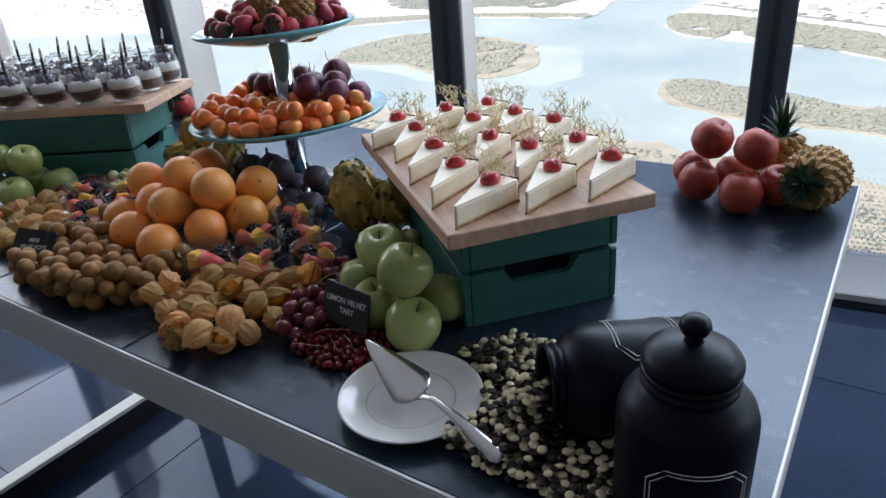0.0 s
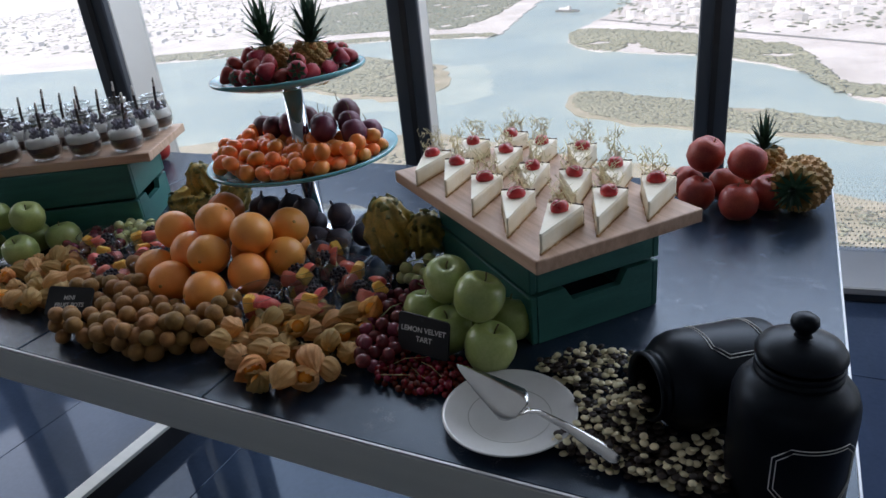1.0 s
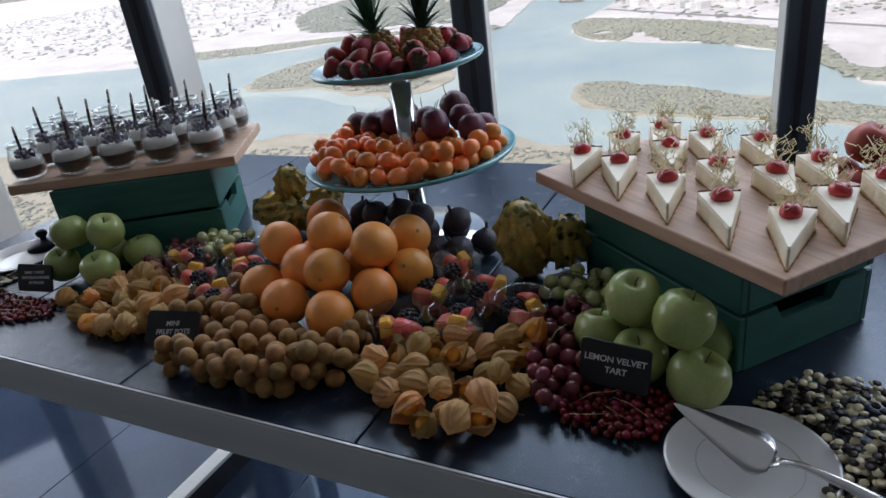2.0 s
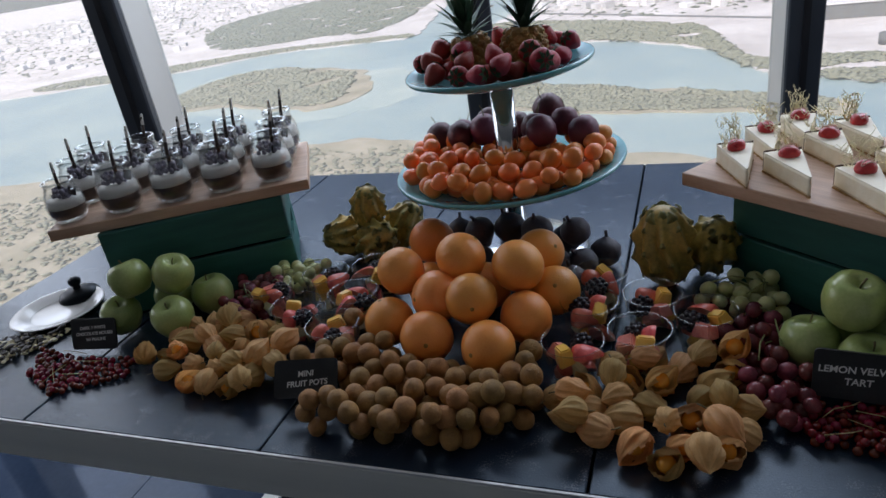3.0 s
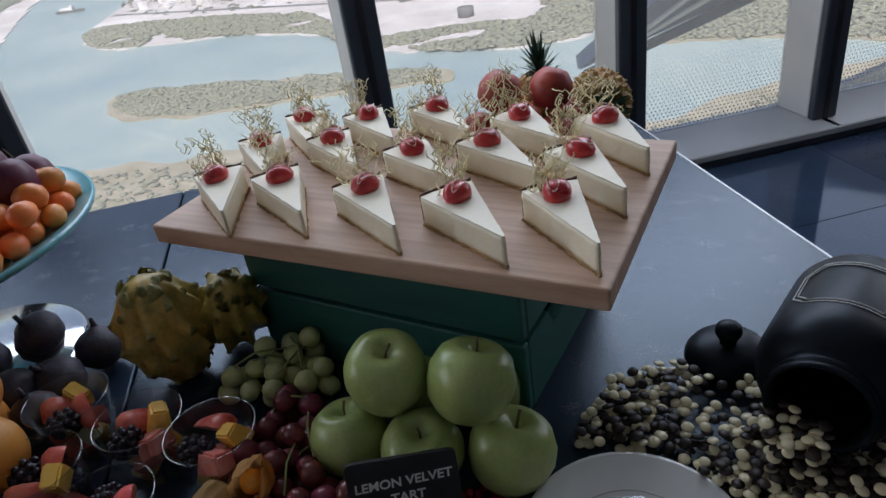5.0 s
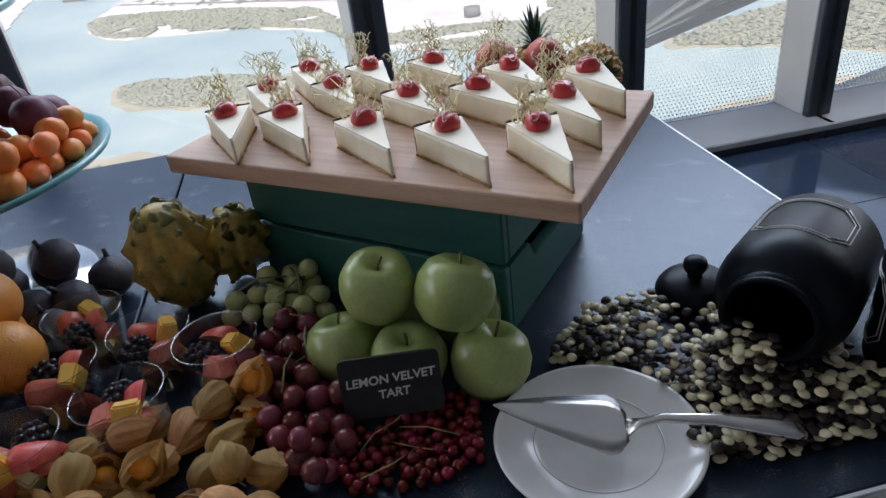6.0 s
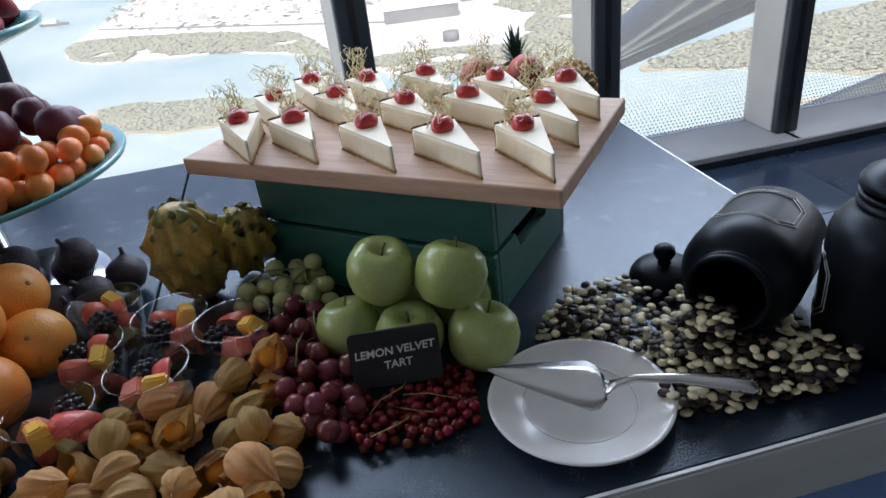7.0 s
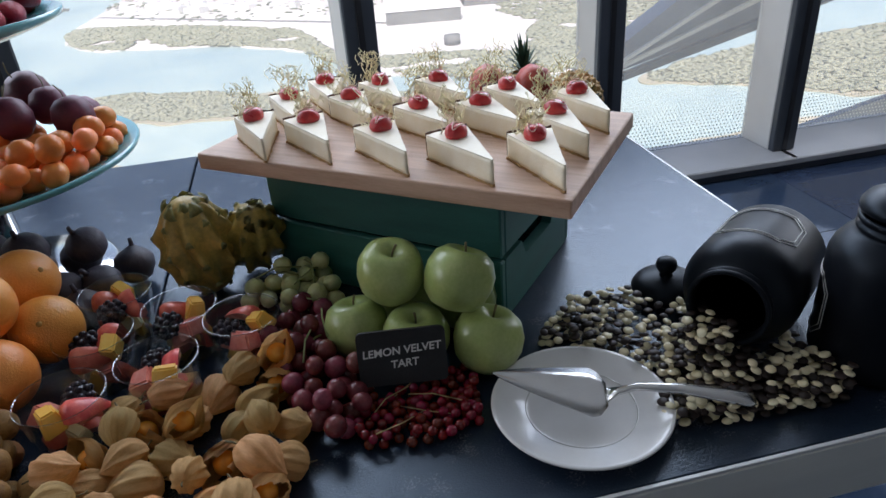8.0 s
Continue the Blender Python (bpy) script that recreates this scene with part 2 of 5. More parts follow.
BISCUIT = material("brown_biscuit_edge", (0.07, 0.032, 0.016), (0.2, 0.1, 0.045), 0.6, 0, 60, 400, 0.4)
CHOC = material("dark_chocolate", (0.014, 0.008, 0.006), (0.036, 0.02, 0.014), 0.5, 0, 60, 300, 0.1, vary=0.2, island=True)
WHITE_CHOC = material("white_chocolate", (0.78, 0.66, 0.4), (0.88, 0.8, 0.56), 0.35, 0, 60, 300, 0.06, vary=0.12, island=True)
MOUSSE_DARK = material("chocolate_mousse", (0.05, 0.024, 0.016), (0.1, 0.05, 0.035), 0.6, 0, 60, 300, 0.3)
MOUSSE_WHITE = material("white_mousse", (0.6, 0.575, 0.53), (0.7, 0.675, 0.63), 0.6, 0, 60, 300, 0.2)
CRUNCH = material("blueberry_praline_crunch", (0.07, 0.065, 0.09), (0.3, 0.27, 0.33), 0.75, 0, 200, 500, 0.5)
SUGAR_LOOP = material("pale_sugar_loop", (0.8, 0.5, 0.4), (0.92, 0.68, 0.55), 0.3, 0, 60, 300, 0.0)
LACE = material("golden_sugar_lace", (0.92, 0.84, 0.58), (0.98, 0.95, 0.8), 0.25, 0, 60, 300, 0.0)
RASPBERRY = material("glazed_red_cherry", (0.42, 0.008, 0.016), (0.72, 0.045, 0.045), 0.28, 0, 60, 300, 0.1, coat=0.4)


def glowing_thread(m, share, tint):
    """Lets part of the light from behind pass through a thin surface."""
    nt = m.node_tree
    out = nt.nodes["Material Output"]
    solid = out.inputs[0].links[0].from_socket
    tl, mix = nt.nodes.new("ShaderNodeBsdfTranslucent"), nt.nodes.new("ShaderNodeMixShader")
    tl.inputs[0].default_value = (*tint, 1)
    mix.inputs[0].default_value = share
    nt.links.new(solid, mix.inputs[1])
    nt.links.new(tl.outputs[0], mix.inputs[2])
    nt.links.new(mix.outputs[0], out.inputs[0])


glowing_thread(LACE, 0.65, (0.98, 0.92, 0.7))
glowing_thread(HUSK, 0.34, (0.88, 0.55, 0.21))
CUP_GLASS = clear_glass("clear_cup_glass", (0.985, 0.99, 0.99), 3.2, 0.4)
POT_GLASS = clear_glass("pot_glass", (0.985, 0.99, 0.99), 1.7, 0.5)
RIM_GLASS = clear_glass("bright_glass_rim", (0.82, 0.85, 0.86), 1.1, 0.5)
WATER = material("turquoise_lagoon_water", (0.23, 0.33, 0.34), (0.42, 0.5, 0.44), 0.3, 0, 0.009, 0.05, 0.1, bump_scale=100)
SAND = material("white_sand", (0.46, 0.43, 0.4), (0.74, 0.71, 0.68), 0.9, 0, 0.02, 0.12, 0.0)
ISLE_SAND = material("olive_mud_sand", (0.24, 0.22, 0.14), (0.44, 0.4, 0.3), 0.95, 0, 0.05, 0.3, 0.0)
SHALLOWS = material("pale_sandy_shallows", (0.31, 0.4, 0.38), (0.43, 0.5, 0.45), 0.6, 0, 0.03, 0.2, 0.0)
MANGROVE = material("mangrove_foliage", (0.2, 0.21, 0.145), (0.28, 0.285, 0.2), 0.9, 0, 0.05, 1.0, 0.0, vary=0.08, island=True, bump_scale=200)
PARK_GREEN = material("park_foliage", (0.15, 0.17, 0.125), (0.22, 0.24, 0.18), 0.9, 0, 0.05, 1.0, 0.0, vary=0.14, island=True, bump_scale=200)
ROOF_WHITE = material("white_roof_sheet", (0.62, 0.61, 0.59), (0.78, 0.77, 0.75), 0.6, 0, 0.1, 1.0, 0.0, vary=0.25, island=True)
ASPHALT = material("grey_asphalt", (0.12, 0.12, 0.12), (0.2, 0.2, 0.19), 0.9, 0, 0.05, 0.6, 0.0)
CLADDING = material("silver_mesh_cladding", (0.24, 0.26, 0.3), (0.36, 0.39, 0.43), 0.45, 0.3, 2, 60, 0.2)


# ---- helpers ----
def shade(me, smooth=True):
    me.polygons.foreach_set("use_smooth", [smooth] * len(me.polygons))


def to_mesh(name, bm, mat, smooth=True):
    me = bpy.data.meshes.new(name)
    bm.to_mesh(me)
    bm.free()
    for m in (mat if isinstance(mat, (list, tuple)) else [mat]):
        me.materials.append(m)
    shade(me, smooth)
    return me


def part(name, bm, mat, parent=None, label="", smooth=True, m=None):
    """One mesh object from a bmesh, or from a mesh that is shared, under a thing or a part."""
    me = bm if isinstance(bm, bpy.types.Mesh) else to_mesh(name, bm, mat, smooth)
    ob = new(name, me)
    ob.parent = parent
    if m is not None:
        ob.matrix_basis = m
    if label:
        ob["label"] = label
    return ob


def thing(name, label, category, group="", m=None, kind=""):
    ob = new(name)
    ob.empty_display_size = 0.02
    if m is not None:
        ob.matrix_basis = m
    return tagged(ob, label, category, group, kind)


def box(x0, x1, y0, y1, z0, z1, bevel=0.0, seg=1, bm=None):
    """A box between its limits, with rounded edges, in a bmesh of its own or added to one."""
    b = bmesh.new()
    bmesh.ops.create_cube(b, size=1)
    for v in b.verts:
        v.co = Vector(((x0 + x1) / 2 + v.co.x * (x1 - x0), (y0 + y1) / 2 + v.co.y * (y1 - y0), (z0 + z1) / 2 + v.co.z * (z1 - z0)))
    if bevel:
        bmesh.ops.bevel(b, geom=b.edges[:], offset=bevel, segments=seg, affect="EDGES", profile=0.5)
    if bm is None:
        return b
    return join(bm, b)


def join(bm, other, m=None):
    me = bpy.data.meshes.new("tmp")
    other.to_mesh(me)
    other.free()
    if m is not None:
        me.transform(m)
    bm.from_mesh(me)
    bpy.data.meshes.remove(me)
    return bm


def lathe(profile, n=24, lobes=0, depth=0.0, wobble=0.0, seed=0):
    """A body of revolution round z from (radius, height) pairs, with lobes and unevenness."""
    bm = bmesh.new()
    rings = []
    for r, z in profile:
        if r < 1e-6:
            rings.append([bm.verts.new((0, 0, z))])
            continue
        ring = []
        for k in range(n):
            a = 2 * math.pi * k / n
            q = 1 + depth * math.cos(lobes * a)
            if wobble:
                q += wobble * noise.noise(Vector((math.cos(a) * 1.2 + seed * 7.1, math.sin(a) * 1.2, z * 25)))
            ring.append(bm.verts.new((r * q * math.cos(a), r * q * math.sin(a), z)))
        rings.append(ring)
    for a, b in zip(rings, rings[1:]):
        for k in range(n):
            j = (k + 1) % n
            if len(a) == 1 and len(b) > 1:
                bm.faces.new((a[0], b[j], b[k]))
            elif len(b) == 1 and len(a) > 1:
                bm.faces.new((a[k], a[j], b[0]))
            elif len(a) > 1:
                bm.faces.new((a[k], a[j], b[j], b[k]))
    bmesh.ops.recalc_face_normals(bm, faces=bm.faces[:])
    return bm


def tube(points, radius, n=6, taper=1.0, bm=None):
    """A round rod along a line of points."""
    bm = bm or bmesh.new()
    pts = [Vector(p) for p in points]
    rings = []
    for i, p in enumerate(pts):
        d = (pts[min(i + 1, len(pts) - 1)] - pts[max(i - 1, 0)]).normalized()
        u = d.orthogonal().normalized()
        w = d.cross(u)
        r = radius * (1 + (taper - 1) * i / max(1, len(pts) - 1))
        rings.append([bm.verts.new(p + r * (u * math.cos(2 * math.pi * k / n) + w * math.sin(2 * math.pi * k / n))) for k in range(n)])
    for a, b in zip(rings, rings[1:]):
        for k in range(n):
            bm.faces.new((a[k], a[(k + 1) % n], b[(k + 1) % n], b[k]))
    bm.faces.new(rings[0][::-1])
    bm.faces.new(rings[-1])
    return bm


def ball(r, sub=2, squash=(1, 1, 1), wobble=0.0, seed=0):
    bm = bmesh.new()
    bmesh.ops.create_icosphere(bm, subdivisions=sub, radius=r)
    for v in bm.verts:
        q = 1 + wobble * noise.noise(v.co * (1.4 / r) + Vector((seed * 3.7, seed, 0)))
        v.co = Vector((v.co.x * squash[0], v.co.y * squash[1], v.co.z * squash[2])) * q
    return bm


def inside(p, poly):
    x, y = p[0], p[1]
    hit = False
    for (x0, y0), (x1, y1) in zip(poly, poly[1:] + poly[:1]):
        if (y0 > y) != (y1 > y) and x < (x1 - x0) * (y - y0) / (y1 - y0) + x0:
            hit = not hit
    return hit


def pile(n, r, poly, floor, fixed=(), tries=40, seed=0, top=9.0, snug=0.94):
    """Drops n balls of radius r one by one inside an outline, each where it comes to lie lowest."""
    rnd = random.Random(seed)
    xs, ys = [p[0] for p in poly], [p[1] for p in poly]
    laid = [(*f[:3], f[3]) for f in fixed]
    mine = []
    for _ in range(n):
        best = None
        for _ in range(tries):
            x, y = rnd.uniform(min(xs), max(xs)), rnd.uniform(min(ys), max(ys))
            if not inside((x, y), poly):
                continue
            z = floor(x, y) + r
            for a, b, c, q in laid:
                d2, s = (a - x) ** 2 + (b - y) ** 2, (q + r) * snug
                if d2 < s * s:
                    z = max(z, c + math.sqrt(s * s - d2))
            if best is None or z < best[2]:
                best = (x, y, z)
        if best and best[2] < top:
            laid.append((*best, r))
            mine.append(best)
    return mine


def turned(rnd):
    return rnd.uniform(0, 360), rnd.uniform(0, 360), rnd.uniform(0, 360)


def scatter(proto, spots, seed=0, size=0.12, upright=0.0):
    """Copies of a thing at the spots, each turned and sized a little differently; the first spot takes the thing itself."""
    rnd = random.Random(seed)
    for i, (x, y, z) in enumerate(spots):
        s = 1 + rnd.uniform(-size, size)
        if upright:
            rx, ry, rz = rnd.uniform(-upright, upright), rnd.uniform(-upright, upright), rnd.uniform(0, 360)
        else:
            rx, ry, rz = turned(rnd)
        m = pose(x, y, z, rx, ry, rz) @ Matrix.Scale(s, 4)
        if i == 0:
            proto.matrix_basis = m
        else:
            copy_thing(proto, m)


TOP = 0.9


def flat(x, y):
    return TOP


# ---- room ----
def structure(name, bm, mat, label, category, smooth=False):
    return tagged(part(name, bm, mat, None, "", smooth), label, category, "", "structure")


# Ceiling and walls out of view, added to bar the sun and bounce light.
structure("ceiling", box(-6.2, 6.2, -5.2, 4.2, 3.2, 3.4), CEILING, "unseen plain grey painted ceiling added to keep out the sun", "ceiling")
structure("wall_south", box(-6.2, 6.2, -5.4, -5.2, -0.2, 3.4), WALL, "unseen plain warm grey plaster back wall added to bounce light", "wall")
structure("wall_west", box(-6.4, -6.2, -5.4, 2.2, -0.2, 3.4), WALL, "unseen plain warm grey plaster side wall added to bounce light", "wall")
structure("wall_east", box(6.2, 6.4, -5.4, 4.4, -0.2, 3.4), WALL, "unseen plain warm grey plaster side wall added to bounce light", "wall")

# posts of the facade, on a shallow bend
POSTS = [(-6.3, 1.42), (-5.4, 1.65), (-4.15, 1.96), (-2.84, 2.27), (-1.53, 2.595), (-0.36, 2.995), (0.77, 3.14), (1.72, 3.13), (2.75, 3.14), (4.2, 3.16), (6.3, 3.2)]
SILL_Z = 0.07


def facade_y(x):
    for (x0, y0), (x1, y1) in zip(POSTS, POSTS[1:]):
        if x0 <= x <= x1:
            return y0 + (y1 - y0) * (x - x0) / (x1 - x0)
    return POSTS[0][1]


def floor_slab():
    bm = bmesh.new()
    line = [(-6.2, -5.2), (6.2, -5.2)] + [(max(-6.2, min(6.2, x)), y + 0.08) for x, y in reversed(POSTS)]
    f = bm.faces.new([bm.verts.new((x, y, -0.2)) for x, y in line])
    up = bmesh.ops.extrude_face_region(bm, geom=[f])["geom"]
    for v in up:
        if isinstance(v, bmesh.types.BMVert):
            v.co.z = -0.003
    bmesh.ops.recalc_face_normals(bm, faces=bm.faces[:])
    return bm


structure("floor", floor_slab(), FLOOR, "polished dark stone tile floor reflecting the windows", "floor")


def facade_bay(i, a, b):
    ax, ay = a
    bx, by = b
    w, yaw = math.hypot(bx - ax, by - ay), math.degrees(math.atan2(by - ay, bx - ax))
    win = thing(f"window_{i}", "tall clear window bay with a dotted lower band and pale sill", "window", "", pose(ax, ay, 0, 0, 0, yaw), "structure")
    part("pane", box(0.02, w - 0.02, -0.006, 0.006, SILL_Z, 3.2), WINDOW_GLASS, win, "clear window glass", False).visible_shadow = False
    part("window_sill", box(-0.02, w + 0.02, -0.35, 0.05, SILL_Z - 0.035, SILL_Z, 0.006), SILL_GREY, win, "pale grey metal sill", False)
    # The shade under the sill's edge is put into the front's dark colour.
    part("sill_front", box(-0.02, w + 0.02, -0.33, -0.28, -0.01, SILL_Z - 0.037), MULLION_DARK, win, "recessed sill front with its shade put into the dark colour", False)
    part("window_frame", box(0, w, -0.04, 0.03, 3.05, 3.2), MULLION_DARK, win, "", False)
    return win


def facade_post(i, a, b):
    yaw = math.degrees(math.atan2(b[1] - a[1], b[0] - a[0]))
    post = thing(f"trim_{i}", "tall facade mullion with dark face and pale sides", "mullion", "", pose(a[0], a[1], 0, 0, 0, yaw), "structure")
    part("post_body", box(-0.06, 0.06, -0.2, 0.02, SILL_Z, 3.2, 0.004), MULLION_PALE, post, "pale grey side", False)
    face = box(-0.062, 0.062, -0.245, -0.202, SILL_Z, 3.2, 0.006)
    part("post_face", face, MULLION_DARK, post, "dark blue-grey front", False)
    part("post_gasket", box(-0.012, 0.012, -0.25, -0.2455, SILL_Z, 3.2), BLACK_METAL, post, "", False)
    return post


for i, (a, b) in enumerate(zip(POSTS, POSTS[1:])):
    facade_bay(i + 1, a, b)
    if i:
        facade_post(i, a, b)


# ---- table ----
X0, X1, Y0, Y1 = -2.13, 0.041, 0.482, 1.566
JOINTS = [X0, -1.7, -1.262, -0.823, X1]


def buffet_table():
    t = thing("buffet_table", "long dark laminate buffet table with brushed steel frame", "table", "", pose((X0 + X1) / 2, (Y0 + Y1) / 2, 0))
    cx, cy = (X0 + X1) / 2, (Y0 + Y1) / 2
    for a, b in zip(JOINTS, JOINTS[1:]):
        part("tabletop_panel", box(a - cx + 0.0018, b - cx - 0.0018, Y0 - cy + 0.006, Y1 - cy - 0.006, TOP - 0.03, TOP, 0.0015), LAMINATE, t, "dark blue-black laminate with pale scuffs", False)
    for y in (Y0 - cy, Y1 - cy - 0.004):
        part("steel_edge", box(X0 - cx, X1 - cx, y, y + 0.004, TOP - 0.074, TOP - 0.003, 0.001), STEEL, t, "brushed steel edge band", False)
    for x in (X0 - cx, X1 - cx - 0.004):
        part("steel_edge", box(x, x + 0.004, Y0 - cy + 0.005, Y1 - cy - 0.005, TOP - 0.074, TOP - 0.003, 0.001), STEEL, t, "brushed steel edge band", False)
    part("edge_trim", box(X0 - cx, X1 - cx, Y0 - cy + 0.0005, Y0 - cy + 0.0048, TOP - 0.0025, TOP + 0.0012, 0.0006), TRIM_STEEL, t, "thin bright edge strip", False)
    part("edge_trim", box(X1 - cx - 0.004, X1 - cx - 0.0005, Y0 - cy + 0.0052, Y1 - cy, TOP - 0.0025, TOP + 0.0012, 0.0006), TRIM_STEEL, t, "thin bright edge strip", False)
    part("under_frame", box(X0 - cx + 0.02, X1 - cx - 0.02, Y0 - cy + 0.02, Y1 - cy - 0.02, TOP - 0.062, TOP - 0.034), BLACK_METAL, t, "", False)
    for x in (-1.857 - cx, -0.29 - cx):
        part("foot_rail", box(x - 0.026, x + 0.026, Y0 - cy + 0.02, Y1 - cy - 0.02, 0.076, 0.09, 0.002), STEEL, t, "brushed steel foot rail", False)
        part("rail_skirt", box(x - 0.025, x + 0.025, Y0 - cy + 0.024, Y1 - cy - 0.024, 0.0, 0.0755), BLACK_METAL, t, "black side of the foot rail", False)
        for y in (Y0 - cy + 0.68, Y1 - cy - 0.12):
            part("leg", box(x - 0.024, x + 0.024, y, y + 0.06, 0.0905, TOP - 0.062, 0.003), BLACK_METAL, t, "square table leg", False)
        part("cross_beam", box(x - 0.03, x + 0.03, Y0 - cy + 0.05, Y1 - cy - 0.05, TOP - 0.1, TOP - 0.0625, 0.002), BLACK_METAL, t, "", False)
    return t


buffet_table()


# ---- crates and boards ----
def notched_board(x, w):
    """The lower end board, with a hand hole cut slantwise into its upper edge."""
    bm = bmesh.new()
    line = [(-w, 0.001), (w, 0.001), (w, 0.084), (0.058, 0.084), (0.044, 0.06), (-0.044, 0.06), (-0.058, 0.084), (-w, 0.084)]
    face = bm.faces.new([bm.verts.new((x, y, z)) for y, z in line])
    new_geom = bmesh.ops.extrude_face_region(bm, geom=[face])["geom"]
    for v in new_geom:
        if isinstance(v, bmesh.types.BMVert):
            v.co.x += 0.014
    bmesh.ops.recalc_face_normals(bm, faces=bm.faces[:])
    return bm


def crate(m, group):
    c = thing("wooden_crate", "dark green painted wooden crate turned upside down on the table", "crate", group, m)
    L, W, Hh = 0.345, 0.24, 0.176
    for y in (-W / 2, W / 2 - 0.012):
        part("slat", box(-L / 2, L / 2, y, y + 0.012, 0.001, 0.084, 0.002), GREEN_PAINT, c, "", False)
        part("slat", box(-L / 2, L / 2, y, y + 0.012, 0.09, Hh, 0.002), GREEN_PAINT, c, "", False)
    for x in (-L / 2, L / 2 - 0.014):
        # end board with a hand hole cut between two rails
        part("end_board", box(x, x + 0.014, -W / 2 + 0.0125, W / 2 - 0.0125, 0.09, Hh - 0.001, 0.002), GREEN_PAINT, c, "", False)
        part("end_board", notched_board(x, W / 2 - 0.0125), GREEN_PAINT, c, "", False)
    for x in (-L / 2 + 0.016, L / 2 - 0.036):
        for y in (-W / 2 + 0.0125, W / 2 - 0.0325):
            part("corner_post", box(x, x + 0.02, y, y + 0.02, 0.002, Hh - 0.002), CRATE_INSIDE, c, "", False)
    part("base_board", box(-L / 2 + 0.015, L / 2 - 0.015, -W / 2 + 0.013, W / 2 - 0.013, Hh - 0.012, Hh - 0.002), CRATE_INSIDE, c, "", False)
    return c


def serving_board(m, label):
    b = thing("serving_board", label, "board", "serving boards on crates", m)
    part("plank", box(-0.244, 0.244, -0.144, 0.144, 0, 0.0215, 0.0025, 2), BOARD_WOOD, b, "", False)
    return b


BOARD_Z = TOP + 0.177
crate(pose(-0.4445, 0.968, TOP, 0, 0, -41), "crates under the serving boards")
crate(pose(-1.672, 0.985, TOP, 0, 0, 31 + 180), "crates under the serving boards")
BR = pose(-0.449, 0.934, BOARD_Z, 0, 0, -38.5)
BL = pose(-1.693, 1.004, BOARD_Z, 0, 0, 29)
serving_board(BR, "pale wooden serving board holding lemon tart slices on a green crate")
serving_board(BL, "pale wooden serving board holding dessert pots on a green crate")


# ---- tart slices on the right-hand board ----
def wedge(tip, back, half, z0, z1, rough=0.0, seed=0):
    """A pie-shaped block with a sharp tip and a bowed back, its cut sides a little uneven."""
    bm = bmesh.new()
    line = [(-back, -half), (tip * 0.5 - back * 0.5, -half * 0.5 - 0.0004), (tip, -0.0011), (tip, 0.0011), (tip * 0.5 - back * 0.5, half * 0.5 + 0.0004), (-back, half), (-back * 1.1, half * 0.5), (-back * 1.13, 0), (-back * 1.1, -half * 0.5)]
    dense = []
    for (x0, y0), (x1, y1) in zip(line, line[1:] + line[:1]):
        k = max(1, round(math.hypot(x1 - x0, y1 - y0) / 0.004))
        dense += [(x0 + (x1 - x0) * i / k, y0 + (y1 - y0) * i / k) for i in range(k)]
    rows = max(1, round((z1 - z0) / 0.004))
    rings = []
    for r in range(rows + 1):
        z = z0 + (z1 - z0) * r / rows
        ring = []
        for x, y in dense:
            q = Vector((x, y, z))
            d = rough * Vector((noise.noise(q * 420 + Vector((seed, 0, 0))), noise.noise(q * 420 + Vector((0, seed, 7))), 0))
            d += rough * 0.8 * Vector((noise.noise(q * 120 + Vector((seed, 3, 0))), noise.noise(q * 120 + Vector((0, seed, 4))), 0))
            ring.append(bm.verts.new(q + d))
        rings.append(ring)
    n = len(dense)
    for a, b in zip(rings, rings[1:]):
        for k in range(n):
            bm.faces.new((a[k], a[(k + 1) % n], b[(k + 1) % n], b[k]))
    bm.faces.new(rings[0][::-1])
    bm.faces.new(rings[-1])
    return bm


def crust_strip(back, half, z0, z1):
    """A thin dark biscuit wall along the bowed back, with an uneven upper edge."""
    bm = bmesh.new()
    rows = []
    for k in range(13):
        y = half * (k / 6 - 1)
        x = -back * (1.13 - 0.13 * (y / half) ** 2) - 0.0006
        top = z1 + 0.0018 * noise.noise(Vector((y * 160, 2.0, 0.5)))
        rows.append([bm.verts.new(c) for c in ((x, y, z0), (x - 0.0014, y, z0), (x - 0.0014, y, top), (x, y, top))])
    for a, b in zip(rows, rows[1:]):
        for k in range(4):
            bm.faces.new((a[k], b[k], b[(k + 1) % 4], a[(k + 1) % 4]))
    bm.faces.new(rows[0])
    bm.faces.new(rows[-1][::-1])
    bmesh.ops.recalc_face_normals(bm, faces=bm.faces[:])
    return bm


def lace_mesh(seed):
    """A brittle upright net of fine sugar threads."""
    rnd = random.Random(seed)
    bm = bmesh.new()
    w, h = rnd.uniform(0.012, 0.02), rnd.uniform(0.03, 0.048)
    for _ in range(36):
        x, z = rnd.uniform(-w, w), h * rnd.random() ** 1.3 * 0.85
        y, pts = 0.0, []
        for _ in range(8):
            pts.append((x, y, z))
            x += rnd.choice((-1, -0.5, 0.5, 1)) * 0.0034
            z = max(0.0, z + rnd.choice((-0.7, 0.5, 1.0)) * 0.0044)
            y = 0.12 * x + rnd.uniform(-0.002, 0.002)
        tube(pts, 0.00056, 4, 0.9, bm)
    for k in range(3):
        tube([(rnd.uniform(-w, w), 0, -0.001), (rnd.uniform(-w, w), 0.001, h * 0.5), (rnd.uniform(-w, w) * 1.2, 0, h * rnd.uniform(0.8, 1.1))], 0.0007, 4, 0.7, bm)
    return to_mesh("lace", bm, LACE)


